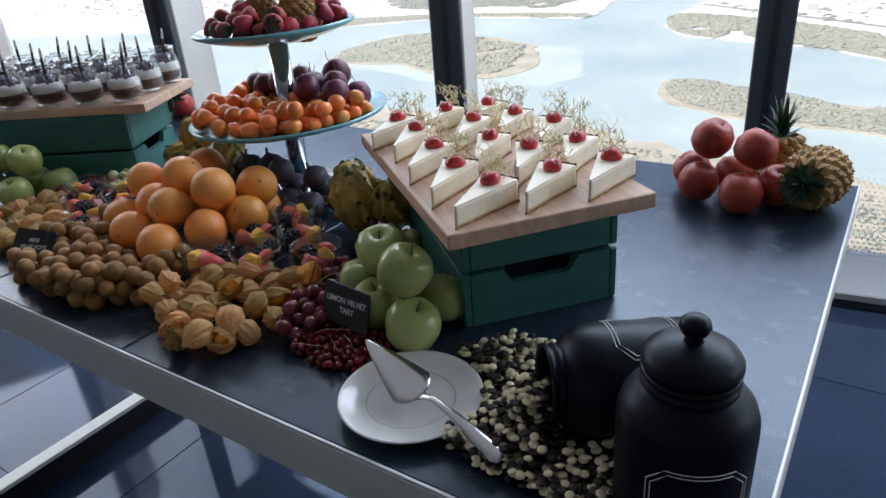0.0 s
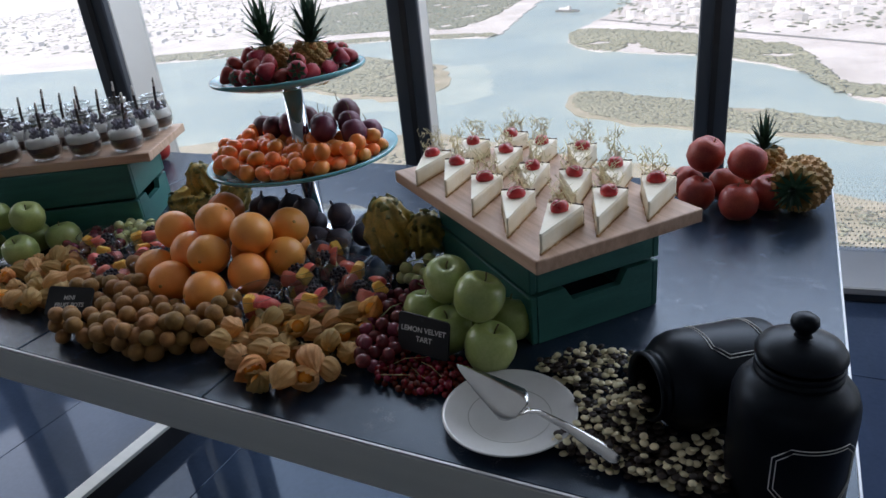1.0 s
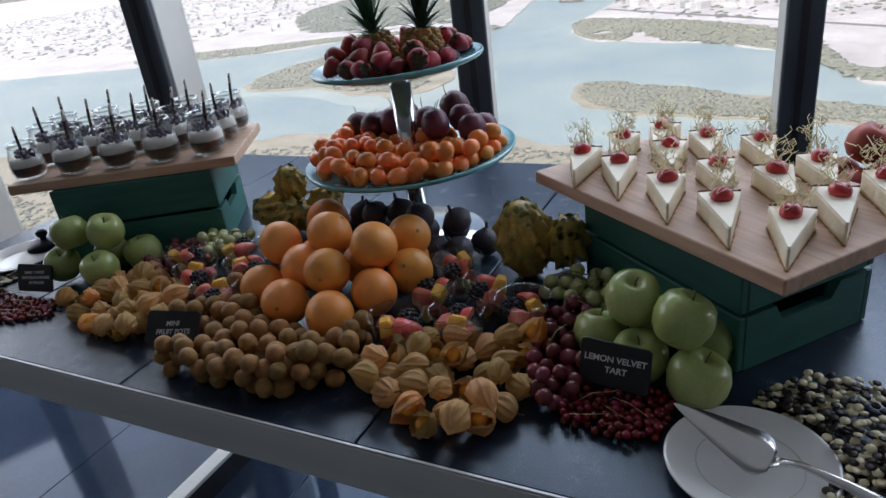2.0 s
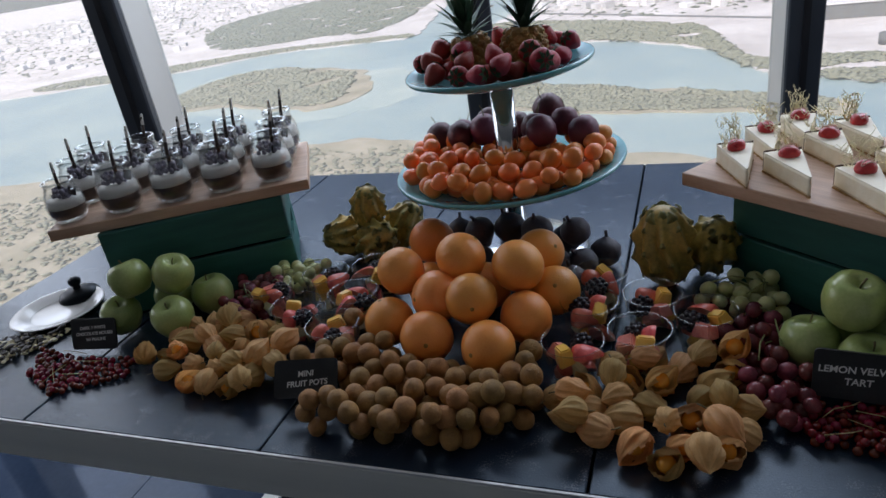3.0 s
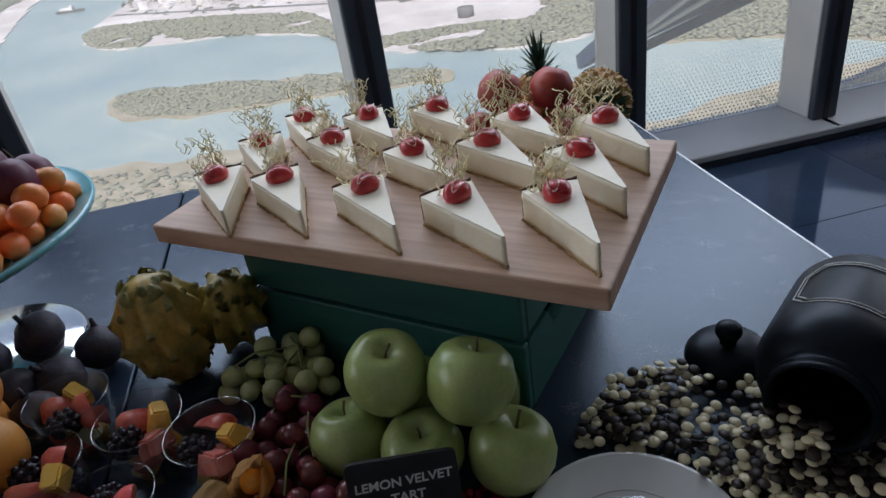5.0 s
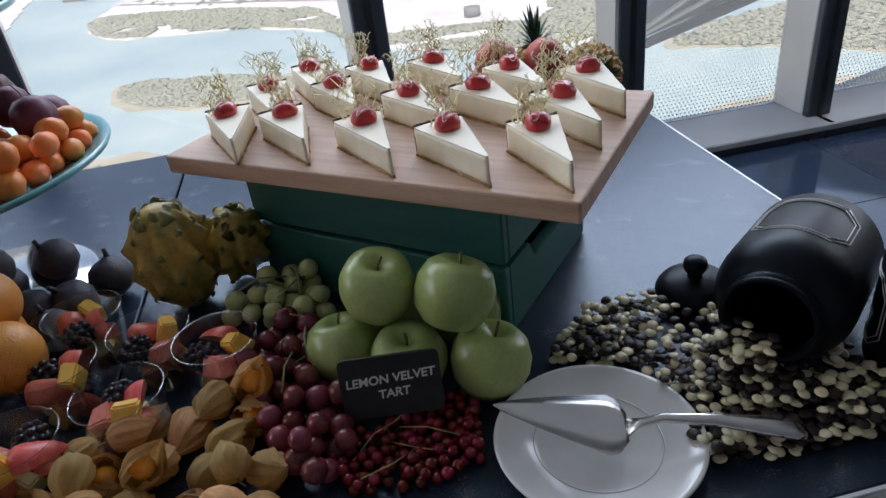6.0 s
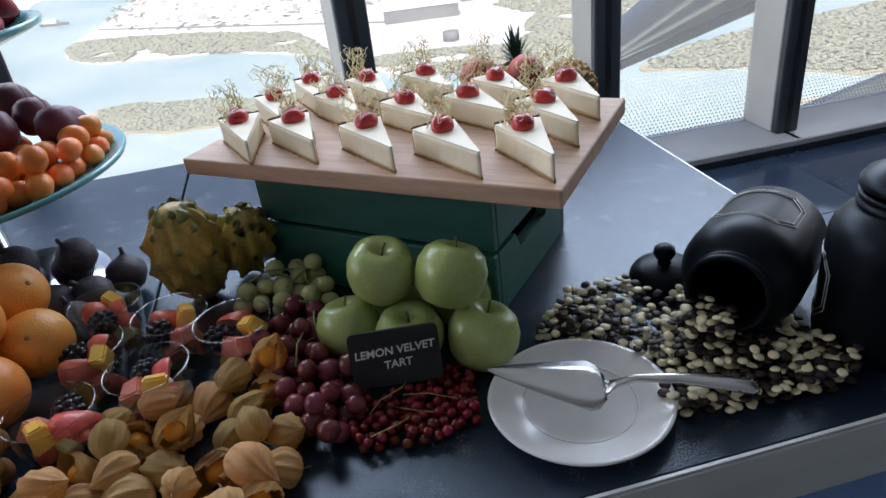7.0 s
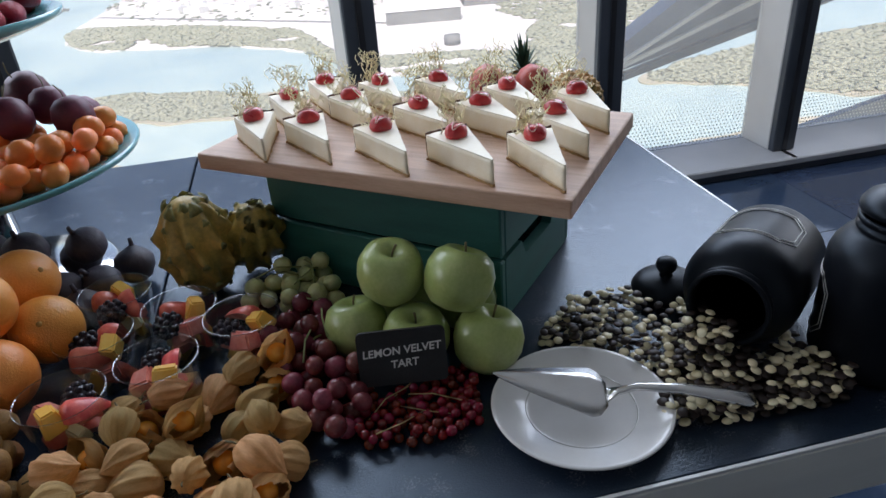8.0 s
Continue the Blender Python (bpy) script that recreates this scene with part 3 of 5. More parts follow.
def berry_half():
    """A halved glazed cherry: a dome with a shallow crease."""
    bm = ball(0.0122, 3, (1.12, 1.0, 0.86), 0.08, 3)
    for v in bm.verts:
        v.co.z -= 0.0022 * math.exp(-(v.co.y / 0.0026) ** 2) * (v.co.z > 0) + 0.0
    return bm


S_H = 0.0285
slice_meshes = {
    "crumb_base": to_mesh("crumb_base", wedge(0.0832, 0.0222, 0.0257, 0.0, 0.0026, 0.0019, 2), CRUMB, False),
    "cream_filling": to_mesh("cream_filling", wedge(0.0822, 0.0217, 0.0249, 0.0027, S_H - 0.0016, 0.0006, 5), CREAM),
    "glaze": to_mesh("glaze", wedge(0.0818, 0.0215, 0.0246, S_H - 0.0017, S_H, 0.0005, 5), CREAM_TOP, False),
    "back_crust": to_mesh("back_crust", crust_strip(0.0222, 0.0246, 0.0036, S_H + 0.0016), BISCUIT, False),
    "cherry": to_mesh("cherry", berry_half(), RASPBERRY),
    "white_drizzle": to_mesh("white_drizzle", tube([(0.0105 * math.cos(a), 0.0105 * math.sin(a) * 0.45 + 0.003, 0.0098 - 0.004 * abs(math.cos(a)) ** 2 + 0.0012 * math.sin(2 * a)) for a in (2 * math.pi * k / 16 for k in range(17))], 0.0007, 5), SUGAR_LOOP),
}
laces = [lace_mesh(k) for k in range(6)]
SPOTS = [(-0.65, 0.987, -83), (-0.585, 0.947, -80), (-0.504, 0.877, -78), (-0.427, 0.816, -79), (-0.346, 0.776, -91),
         (-0.606, 1.068, -86), (-0.522, 1.027, -80), (-0.443, 0.945, -76), (-0.366, 0.925, -74), (-0.297, 0.85, -86),
         (-0.549, 1.126, -88), (-0.474, 1.084, -82), (-0.393, 1.062, -77), (-0.314, 0.978, -76), (-0.239, 0.917, -89)]
rnd = random.Random(4)
for i, (x, y, a) in enumerate(SPOTS):
    sl = thing("tart_slice", "lemon cream tart slice with red cherry and golden sugar lace", "tart", "tart slices on the board",
               pose(x, y, BOARD_Z + 0.0218, 0, 0, a + rnd.uniform(-3, 3)) @ Matrix.Scale(1.06, 4))
    for name, me in slice_meshes.items():
        if name in ("cherry", "white_drizzle"):
            continue
        part(name, me, None, sl)
    ch = part("cherry", slice_meshes["cherry"], None, sl, "glossy red cherry", True, pose(0.0, rnd.uniform(-0.002, 0.002), S_H + 0.0042, 0, 0, rnd.uniform(0, 360)))
    part("white_drizzle", slice_meshes["white_drizzle"], None, ch)
    part("lace", laces[i % 6], None, sl, "brittle golden sugar lace", True, pose(-0.017, rnd.uniform(-0.006, 0.006), S_H, rnd.uniform(-12, 12), rnd.uniform(-10, 10), 90 + rnd.uniform(-40, 40)))


# ---- dessert pots on the other board ----
def dessert_pot():
    p = thing("dessert_pot", "small glass pot of layered dark and white mousse with chocolate stick", "dessert", "dessert pots on the board")
    outer = [(0.0, 0.0), (0.022, 0.0), (0.027, 0.003), (0.0315, 0.014), (0.0325, 0.026), (0.031, 0.04), (0.0265, 0.053), (0.0245, 0.058), (0.0252, 0.0625), (0.0268, 0.0655),
             (0.0255, 0.0672), (0.0238, 0.066), (0.0232, 0.0585), (0.025, 0.052), (0.0292, 0.04), (0.0305, 0.026), (0.0295, 0.015), (0.0255, 0.006), (0.0, 0.005)]
    part("glass", lathe(outer, 28), POT_GLASS, p, "clear rounded glass")
    part("rim", lathe([(0.0252, 0.0645), (0.0272, 0.066), (0.0256, 0.0682), (0.0236, 0.0668), (0.0252, 0.0645)], 28), RIM_GLASS, p, "bright glass rim")
    part("dark_layer", lathe([(0, 0.0055), (0.0253, 0.0062), (0.0293, 0.015), (0.03, 0.0242), (0.0, 0.0243)], 24), MOUSSE_DARK, p, "dark chocolate mousse")
    part("white_layer", lathe([(0, 0.0244), (0.03, 0.0244), (0.0301, 0.0262), (0.029, 0.0372), (0.0, 0.0375)], 24), MOUSSE_WHITE, p, "pale mousse")
    crunch = bmesh.new()
    rnd = random.Random(2)
    for _ in range(38):
        a, r = rnd.uniform(0, 6.28), 0.0175 * math.sqrt(rnd.random())
        join(crunch, ball(rnd.uniform(0.0026, 0.0048), 1), pose(r * math.cos(a), r * math.sin(a), 0.04 + rnd.random() * 0.0135))
    part("praline_topping", crunch, CRUNCH, p, "dark berries and praline crumbs")
    part("chocolate_shard", box(-0.006, 0.006, -0.0009, 0.0009, 0.042, 0.057, 0.0005), CHOC, p, "", False, pose(0.002, 0.004, 0.0, 8, 18, 30))
    part("chocolate_stick", tube([(0, 0, 0.036), (0.001, 0.0, 0.07), (0.004, 0.001, 0.098)], 0.0032, 8, 0.75), CHOC, p, "thin striped chocolate stick", True, pose(0.003, 0, 0, 6, 4, 0))
    tip = tube([(0.0026, 0.0006, 0.082), (0.0042, 0.001, 0.0955), (0.0046, 0.001, 0.0985)], 0.0028, 8, 0.6)
    part("stick_tip", tip, MOUSSE_WHITE, p, "", True, pose(0.003, 0, 0, 6, 4, 0) @ Matrix.Scale(1.04, 4))
    return p


pot = dessert_pot()
k = 0
rnd = random.Random(9)
for row, (y, off) in enumerate(((-0.092, -0.212), (0.008, -0.206), (0.104, -0.2))):
    for col in range(5):
        m = BL @ pose(off + 0.098 * col + rnd.uniform(-0.004, 0.004), y + rnd.uniform(-0.004, 0.004), 0.022, 0, 0, rnd.uniform(-40, 40))
        if k == 0:
            pot.matrix_basis = m @ Matrix.Diagonal((1.1, 1.1, 1.16, 1))
        else:
            copy_thing(pot, m @ Matrix.Diagonal((1.1, 1.1, 1.16, 1)))
        k += 1


# ---- tiered stand ----
SX, SY, MID_Z, UP_Z = -1.036, 1.098, 1.084, 1.265


def dish_profile(r, depth, t=0.006):
    n = 9
    under = [(r * k / n, -depth * (1 - (k / n) ** 2.2)) for k in range(n + 1)]
    top = [(max(0.0, r * k / n - 0.001), -depth * (1 - (k / n) ** 2.2) + t) for k in range(n, -1, -1)]
    return [(a, b - t) for a, b in under] + [(r + 0.003, -t * 0.2), (r + 0.002, t * 0.4)] + [(a, b - t * 0.6) for a, b in top]


def dish_floor(cx, cy, r, depth, z):
    def f(x, y):
        d = math.hypot(x - cx, y - cy) / r
        return z - depth * (1 - min(1.05, d) ** 2.2) + 0.003
    return f


stand = thing("tiered_stand", "two-tier turquoise glazed dish stand with chrome column on the table", "cake stand", "", pose(SX, SY, TOP, 0, 0, 0))
part("base_plate", lathe([(0, 0.0), (0.135, 0.0), (0.138, 0.004), (0.13, 0.009), (0.03, 0.014), (0.0, 0.014)], 40), CHROME, stand, "polished chrome base plate")
part("column", lathe([(0, 0.0145), (0.021, 0.0145), (0.021, UP_Z - TOP - 0.03), (0, UP_Z - TOP - 0.03)], 28), CHROME, stand, "polished chrome column")
part("lower_dish", lathe(dish_profile(0.211, 0.034), 56), CELADON, stand, "large turquoise dish", True, pose(0, 0, MID_Z - TOP, 0.5, -1.4, 0))
part("upper_dish", lathe(dish_profile(0.164, 0.03), 48), CELADON, stand, "small turquoise dish", True, pose(0, 0, UP_Z - TOP, 0.5, -1.4, 0))


def kumquat():
    ob = tagged(part("kumquat", lathe([(0, -0.0197), (0.0064, -0.0186), (0.0123, -0.0128), (0.0162, -0.0032), (0.0162, 0.0042), (0.0128, 0.0133), (0.0064, 0.0183), (0, 0.0192)], 14, 0, 0, 0.05), KUMQUAT),
                "small oval orange kumquat in a turquoise dish", "kumquat", "kumquats in the lower dish")
    part("stem_scar", lathe([(0, 0.0184), (0.0022, 0.0183), (0.0026, 0.0172)], 8), ORANGE_NAVEL, ob)
    return ob


front = [(SX + 0.193 * math.cos(radians(a)), SY + 0.193 * math.sin(radians(a))) for a in range(-198, 20, 12)]
mid_floor = dish_floor(SX, SY, 0.211, 0.034, MID_Z)
scatter(kumquat(), pile(112, 0.0168, front, mid_floor, [(SX, SY, MID_Z + 0.01 * k, 0.024) for k in range(8)], 22, 5, MID_Z + 0.062), 3, 0.1)


def plum():
    ob = tagged(part("plum", lathe([(0, 0.0285), (0.005, 0.0294), (0.014, 0.0282), (0.0245, 0.02), (0.0302, 0.004), (0.0285, -0.013), (0.019, -0.0262), (0.008, -0.03), (0, -0.0303)], 22, 0, 0, 0.03), PLUM),
                "dark purple-red plum in a turquoise dish", "plum", "plums in the lower dish")
    part("stalk", tube([(0, 0, 0.028), (0.001, 0.001, 0.038), (0.007, 0.001, 0.05)], 0.0009, 6), STALK, ob)
    return ob


plums = [(-0.148, 0.055, 0.03), (-0.1, 0.035, 0.037), (-0.052, 0.04, 0.045), (-0.062, 0.115, 0.04), (0.048, 0.03, 0.047), (0.066, -0.002, 0.05), (0.1, 0.05, 0.05), (0.14, 0.005, 0.042),
         (0.062, 0.1, 0.06), (0.0, 0.09, 0.03), (-0.115, 0.1, 0.02), (0.13, 0.085, 0.02)]
scatter(plum(), [(SX + a, SY + b, MID_Z + c + 0.006) for a, b, c in plums], 8, 0.09, 40)


def strawberry():
    ob = tagged(part("strawberry", lathe([(0, -0.022), (0.005, -0.0205), (0.0105, -0.013), (0.0155, -0.002), (0.0165, 0.006), (0.013, 0.0125), (0.005, 0.0145), (0, 0.0135)], 16, 0, 0, 0.08), STRAWBERRY),
                "ripe red strawberry with green leaves in a dish", "strawberry", "strawberries in the upper dish")
    bm = bmesh.new()
    for k in range(7):
        a = 2 * math.pi * k / 7
        c, sn = math.cos(a), math.sin(a)
        v = [bm.verts.new(p) for p in ((0.002 * c, 0.002 * sn, 0.0155), (0.008 * c - 0.0035 * sn, 0.008 * sn + 0.0035 * c, 0.0168), (0.016 * c, 0.016 * sn, 0.0135), (0.008 * c + 0.0035 * sn, 0.008 * sn - 0.0035 * c, 0.0168))]
        bm.faces.new(v)
    geom = bmesh.ops.solidify(bm, geom=bm.faces[:], thickness=0.0006)
    part("leaf_cap", bm, LEAF, ob, "green leaf cap")
    return ob


def crown(h, n=34, seed=1):
    rnd = random.Random(seed)
    bm = bmesh.new()
    for k in range(n):
        q = k / n
        a, lean, ln = k * 2.4, 1.15 * (1 - q) + 0.08, h * (0.55 + 0.45 * q)
        d = Vector((math.cos(a), math.sin(a), 0))
        w = Vector((-math.sin(a), math.cos(a), 0)) * h * 0.085
        z0 = 0.35 * h * q
        pts = []
        for s in (0.0, 0.35, 0.7, 1.0):
            r = ln * (math.sin(lean) * s + 0.18 * s * s * (1 - q))
            pts.append(d * (0.004 + r) + Vector((0, 0, z0 + ln * (math.cos(lean) * s - 0.22 * s * s * (1 - q)))))
        prev = None
        for s, p in zip((1.0, 0.85, 0.5, 0.04), pts):
            cur = (bm.verts.new(p + w * s), bm.verts.new(p - d * 0.002 * s - Vector((0, 0, 0.002 * s))), bm.verts.new(p - w * s))
            if prev:
                bm.faces.new((prev[0], cur[0], cur[1], prev[1]))
                bm.faces.new((prev[1], cur[1], cur[2], prev[2]))
            prev = cur
    bmesh.ops.solidify(bm, geom=bm.faces[:], thickness=0.0008)
    return bm


def pineapple(r, h, ch, m, label, group="", seed=1):
    p = thing("pineapple", label, "pineapple", group, m)
    bm = lathe([(0, 0), (r * 0.6, 0.002), (r * 0.93, h * 0.2), (r, h * 0.45), (r * 0.92, h * 0.75), (r * 0.6, h * 0.96), (0, h)], 24)
    part("flesh_core", bm, PINE_SKIN, p)
    eyes = bmesh.new()
    rows, cols = 8, 11
    for i in range(rows):
        z = h * (0.07 + 0.87 * i / (rows - 1))
        q = z / h
        rr = r * (0.72 + 1.05 * q - 1.05 * q * q) * 1.02
        for k in range(cols):
            a = 2 * math.pi * (k + 0.5 * (i % 2)) / cols
            e = bmesh.new()
            bmesh.ops.create_cone(e, cap_ends=True, segments=6, radius1=r * 0.31, radius2=r * 0.12, depth=r * 0.2)
            join(e, ball(r * 0.05, 1), pose(0, 0, r * 0.11))
            join(eyes, e, Matrix.Translation((rr * math.cos(a), rr * math.sin(a), z)) @ Euler((0, math.pi / 2 - 0.5 * (q - 0.45), a)).to_matrix().to_4x4())
    part("rind", eyes, PINE_SKIN, p, "knobbly golden-brown eyes", False)
    part("crown", crown(ch, 34, seed), PINE_LEAF, p, "spiky green crown", True, pose(0, 0, h - 0.004))
    return p


up_floor = dish_floor(SX, SY, 0.164, 0.03, UP_Z)
pines = [(SX - 0.045, SY + 0.02, 0.037), (SX + 0.04, SY + 0.025, 0.04)]
for k, (x, y, r) in enumerate(pines):
    pineapple(r, 0.08, 0.094, pose(x, y, UP_Z - 0.031, 3 - 6 * k, -6 + 12 * k, 40 * k), "miniature pineapple with spiky green crown among strawberries", "miniature pineapples", k + 1)
ring = [(SX + 0.142 * math.cos(radians(a)), SY + 0.142 * math.sin(radians(a))) for a in range(0, 360, 15)]
berry_fixed = [(x, y, UP_Z + 0.012 + 0.02 * j, r * 0.95) for x, y, r in pines for j in range(3)]
straw = strawberry()
straw.scale = (1.2, 1.2, 1.2)
scatter(straw, pile(36, 0.0192, ring, up_floor, berry_fixed, 18, 11, UP_Z + 0.05), 6, 0.12)


# ---- fruit on the table ----
def orange():
    r = 0.0405
    ob = tagged(part("orange", ball(r, 4, (1, 1, 0.97), 0.02, 2), ORANGE), "ripe whole orange in a heap on the table", "orange", "oranges heaped on the table")
    part("navel", lathe([(0, r * 0.985), (0.0028, r * 0.984), (0.0034, r * 0.965)], 8), ORANGE_NAVEL, ob)
    return ob


ORANGES = [(-0.985, 0.687, 0.95), (-1.023, 0.75, 0.992), (-0.945, 0.761, 0.957), (-1.083, 0.7, 0.953), (-1.158, 0.735, 0.955), (-0.962, 0.808, 1.018), (-1.054, 0.815, 1.028), (-1.153, 0.799, 1.01),
           (-0.946, 0.897, 0.995), (-0.913, 0.832, 0.963), (-1.084, 0.765, 0.985), (-1.035, 0.87, 0.945), (-1.14, 0.87, 0.945), (-0.965, 0.912, 0.9415)]
scatter(orange(), ORANGES, 21, 0.03)
big = tagged(part("grapefruit", ball(0.041, 4, (1, 1, 0.95), 0.02, 5), material("pink_grapefruit_peel", (0.75, 0.17, 0.03), (0.92, 0.35, 0.08), 0.4, 0, 9, 420, 0.35, sss=0.1)),
             "reddish grapefruit behind the heap of oranges", "grapefruit")
big.matrix_basis = pose(-1.151, 0.94, 0.995, 20, 30, 0)


def apple():
    ob = tagged(part("apple", lathe([(0, 0.0205), (0.003, 0.0215), (0.0075, 0.0262), (0.014, 0.03), (0.022, 0.0298), (0.031, 0.023), (0.0368, 0.009), (0.037, -0.004), (0.0325, -0.02), (0.024, -0.0305),
                                  (0.015, -0.0335), (0.007, -0.031), (0, -0.029)], 30, 5, 0.012, 0.03), APPLE), "shiny green apple stacked on the table", "apple", "green apples on the table")
    part("stalk", tube([(0, 0, 0.02), (0.0005, 0, 0.029), (0.003, 0.001, 0.0375)], 0.0011, 6, 1.3), STALK, ob)
    return ob


APPLES = [(-0.524, 0.753, 1.007), (-0.455, 0.716, 1.007), (-0.432, 0.692, 0.938), (-0.509, 0.712, 0.943), (-0.569, 0.752, 0.945), (-0.498, 0.79, 0.94), (-0.435, 0.778, 0.937),
          (-1.6, 0.783, 1.005), (-1.677, 0.757, 1.007), (-1.583, 0.732, 0.945), (-1.57, 0.83, 0.937), (-1.706, 0.735, 0.941), (-1.65, 0.815, 0.937)]
scatter(apple(), APPLES, 5, 0.04, 20)


def peach():
    ob = tagged(part("peach", lathe([(0, 0.031), (0.004, 0.0325), (0.011, 0.037), (0.024, 0.0345), (0.036, 0.02), (0.041, 0.0), (0.036, -0.021), (0.024, -0.034), (0.01, -0.038), (0, -0.0375)], 28, 1, 0.02, 0.03), PEACH),
                "red and yellow blushed peach stacked near the window", "peach", "peaches on the table")
    part("stalk", tube([(0, 0, 0.03), (0.001, 0, 0.037), (0.004, 0, 0.043)], 0.0012, 6), STALK, ob)
    return ob


PEACHES = [(-0.217, 1.415, 1.014), (-0.133, 1.384, 1.012), (-0.227, 1.369, 0.94), (-0.142, 1.336, 0.94), (-0.254, 1.432, 0.94), (-0.174, 1.437, 0.94), (-0.089, 1.402, 0.94), (-1.945, 1.47, 0.94), (-2.015, 1.435, 0.94)]
scatter(peach(), PEACHES, 31, 0.04, 35)
pineapple(0.052, 0.11, 0.065, pose(-0.018, 1.47, TOP + 0.053, 84, 0, -12), "small ripe pineapple lying beside peaches on the table", "pineapples beside the peaches", 4)
pineapple(0.046, 0.1, 0.07, pose(-0.1, 1.505, TOP, -4, -4, 0), "small ripe pineapple standing behind peaches on the table", "pineapples beside the peaches", 5)
pineapple(0.046, 0.1, 0.09, pose(-2.06, 1.51, TOP + 0.047, 80, 0, 60), "small ripe pineapple lying beside peaches on the table", "pineapples beside the peaches", 6)


def fig():
    ob = tagged(part("fig", lathe([(0, -0.027), (0.012, -0.0255), (0.024, -0.016), (0.0295, -0.001), (0.0275, 0.012), (0.019, 0.0215), (0.0095, 0.0265), (0.005, 0.03)], 20, 9, 0.012, 0.06), FIG),
                "dark purple-black fig piled round the stand", "fig", "figs round the stand")
    part("stalk", tube([(0, 0, 0.028), (0.0005, 0, 0.035), (0.002, 0, 0.041)], 0.0036, 8, 0.8), FIG, ob)
    return ob


FIGS = [(-0.969, 0.983, 0.993), (-0.908, 1.02, 0.975), (-1.024, 1.01, 0.988), (-1.079, 1.0, 0.985), (-1.124, 1.02, 0.975), (-0.894, 0.98, 0.929), (-0.939, 0.965, 0.935), (-0.859, 1.03, 0.929), (-1.009, 0.975, 0.94), (-1.074, 0.965, 0.94), (-0.934, 1.06, 0.94), (-1.154, 1.03, 0.94), (-0.904, 0.925, 0.929), (-0.984, 1.03, 0.945), (-1.104, 1.06, 0.94)]
scatter(fig(), FIGS, 13, 0.08, 30)


def bract_mesh():
    """A long pointed leaf-like scale, ridged along its middle and curling outwards at the tip."""
    bm = bmesh.new()
    prev = None
    for q in range(7):
        u = q / 6
        w = 0.0105 * (1 - 0.75 * u ** 2.2)
        y, z = 0.004 * math.sin(3 * u) - 0.004 * u ** 2, 0.024 * u
        cur = [bm.verts.new((w * k, y + 0.0035 * (1 - abs(k)), z)) for k in (-1, -0.5, 0, 0.5, 1)]
        if prev:
            for k in range(4):
                bm.faces.new((prev[k], prev[k + 1], cur[k + 1], cur[k]))
        prev = cur
    bmesh.ops.solidify(bm, geom=bm.faces[:], thickness=0.004)
    return bm


RIBS, KNOBS = 9, 4


def dragon_radius(a, w, R):
    """The ribbed outline of the fruit: upright ridges that swell into knobs, at turn a and height w from -1 to 1."""
    a = a + 0.22 * math.sin(2.2 * w)
    row = a * RIBS / (2 * math.pi)
    ridge = (0.5 + 0.5 * math.cos(2 * math.pi * row)) ** 1.4
    knob = 0.5 + 0.5 * math.cos(math.pi * (w + 0.78) * KNOBS / 0.95 + math.pi * (round(row) % 2))
    body = (1 - abs(w) ** 3.2) ** 0.5 if w > 0 else (1 - abs(w) ** 2.4) ** 0.5
    fade = min(1.0, 1.5 * (1 - abs(w)))
    return R * body * (0.77 + fade * ridge * (0.2 + 0.14 * knob)) + R * 0.02 * noise.noise(Vector((3 * math.cos(a), 3 * math.sin(a), 3 * w)))


def dragon_fruit():
    R = 0.046
    ob = tagged(part("dragon_fruit", dragon_body(R), DRAGON), "yellow dragon fruit with knobbly green-tipped scales on the table", "dragon fruit", "dragon fruits beside the stand")
    tip = to_mesh("scale", bract_mesh(), DRAGON_TIP)
    rnd = random.Random(5)
    for k in range(RIBS):
        for j in range(KNOBS):
            w = -0.78 + 0.95 / KNOBS * (2 * j + (1 if k % 2 else 0))
            if w > 0.86:
                continue
            a = 2 * math.pi * k / RIBS - 0.22 * math.sin(2.2 * w)
            r = dragon_radius(a, w, R)
            m = Matrix.Translation((r * math.cos(a) * 0.96, r * math.sin(a) * 0.96, w * R * 1.48 - 0.004)) @ pose(0, 0, 0, 0, 0, math.degrees(a) - 90) @ pose(0, 0, 0, 2 + rnd.uniform(-8, 8), 0, 0)
            part("scale", tip, None, ob, "", True, m @ Matrix.Diagonal((0.46, 0.6, 0.3 + 0.1 * rnd.random(), 1)))
    for k in range(10):
        part("bract", tip, None, ob, "green-brown crown scale", True, pose(0, 0, 0, 0, 0, 36 * k + 8 * (k % 2)) @ Matrix.Translation((0, 0.024 - 0.007 * (k % 2), 0.05)) @ pose(0, 0, 0, 6, 0, 0) @ Matrix.Diagonal((0.95, 1, 0.75, 1)))
    return ob


def fib(k, n):
    z = 1 - 2 * (k + 0.5) / n
    a = k * 2.39996
    r = math.sqrt(1 - z * z)
    return Vector((r * math.cos(a), r * math.sin(a), z))


def dragon_body(R):
    bm = bmesh.new()
    n, m = 90, 34
    rings = []
    for i in range(1, m):
        w = -math.cos(math.pi * i / m)
        ring = []
        for k in range(n):
            a = 2 * math.pi * k / n
            r = dragon_radius(a, w, R)
            ring.append(bm.verts.new((r * math.cos(a), r * math.sin(a), w * R * 1.48)))
        rings.append(ring)
    for a, b in zip(rings, rings[1:]):
        for k in range(n):
            bm.faces.new((a[k], a[(k + 1) % n], b[(k + 1) % n], b[k]))
    bm.faces.new(rings[0][::-1])
    bm.faces.new(rings[-1])
    return bm


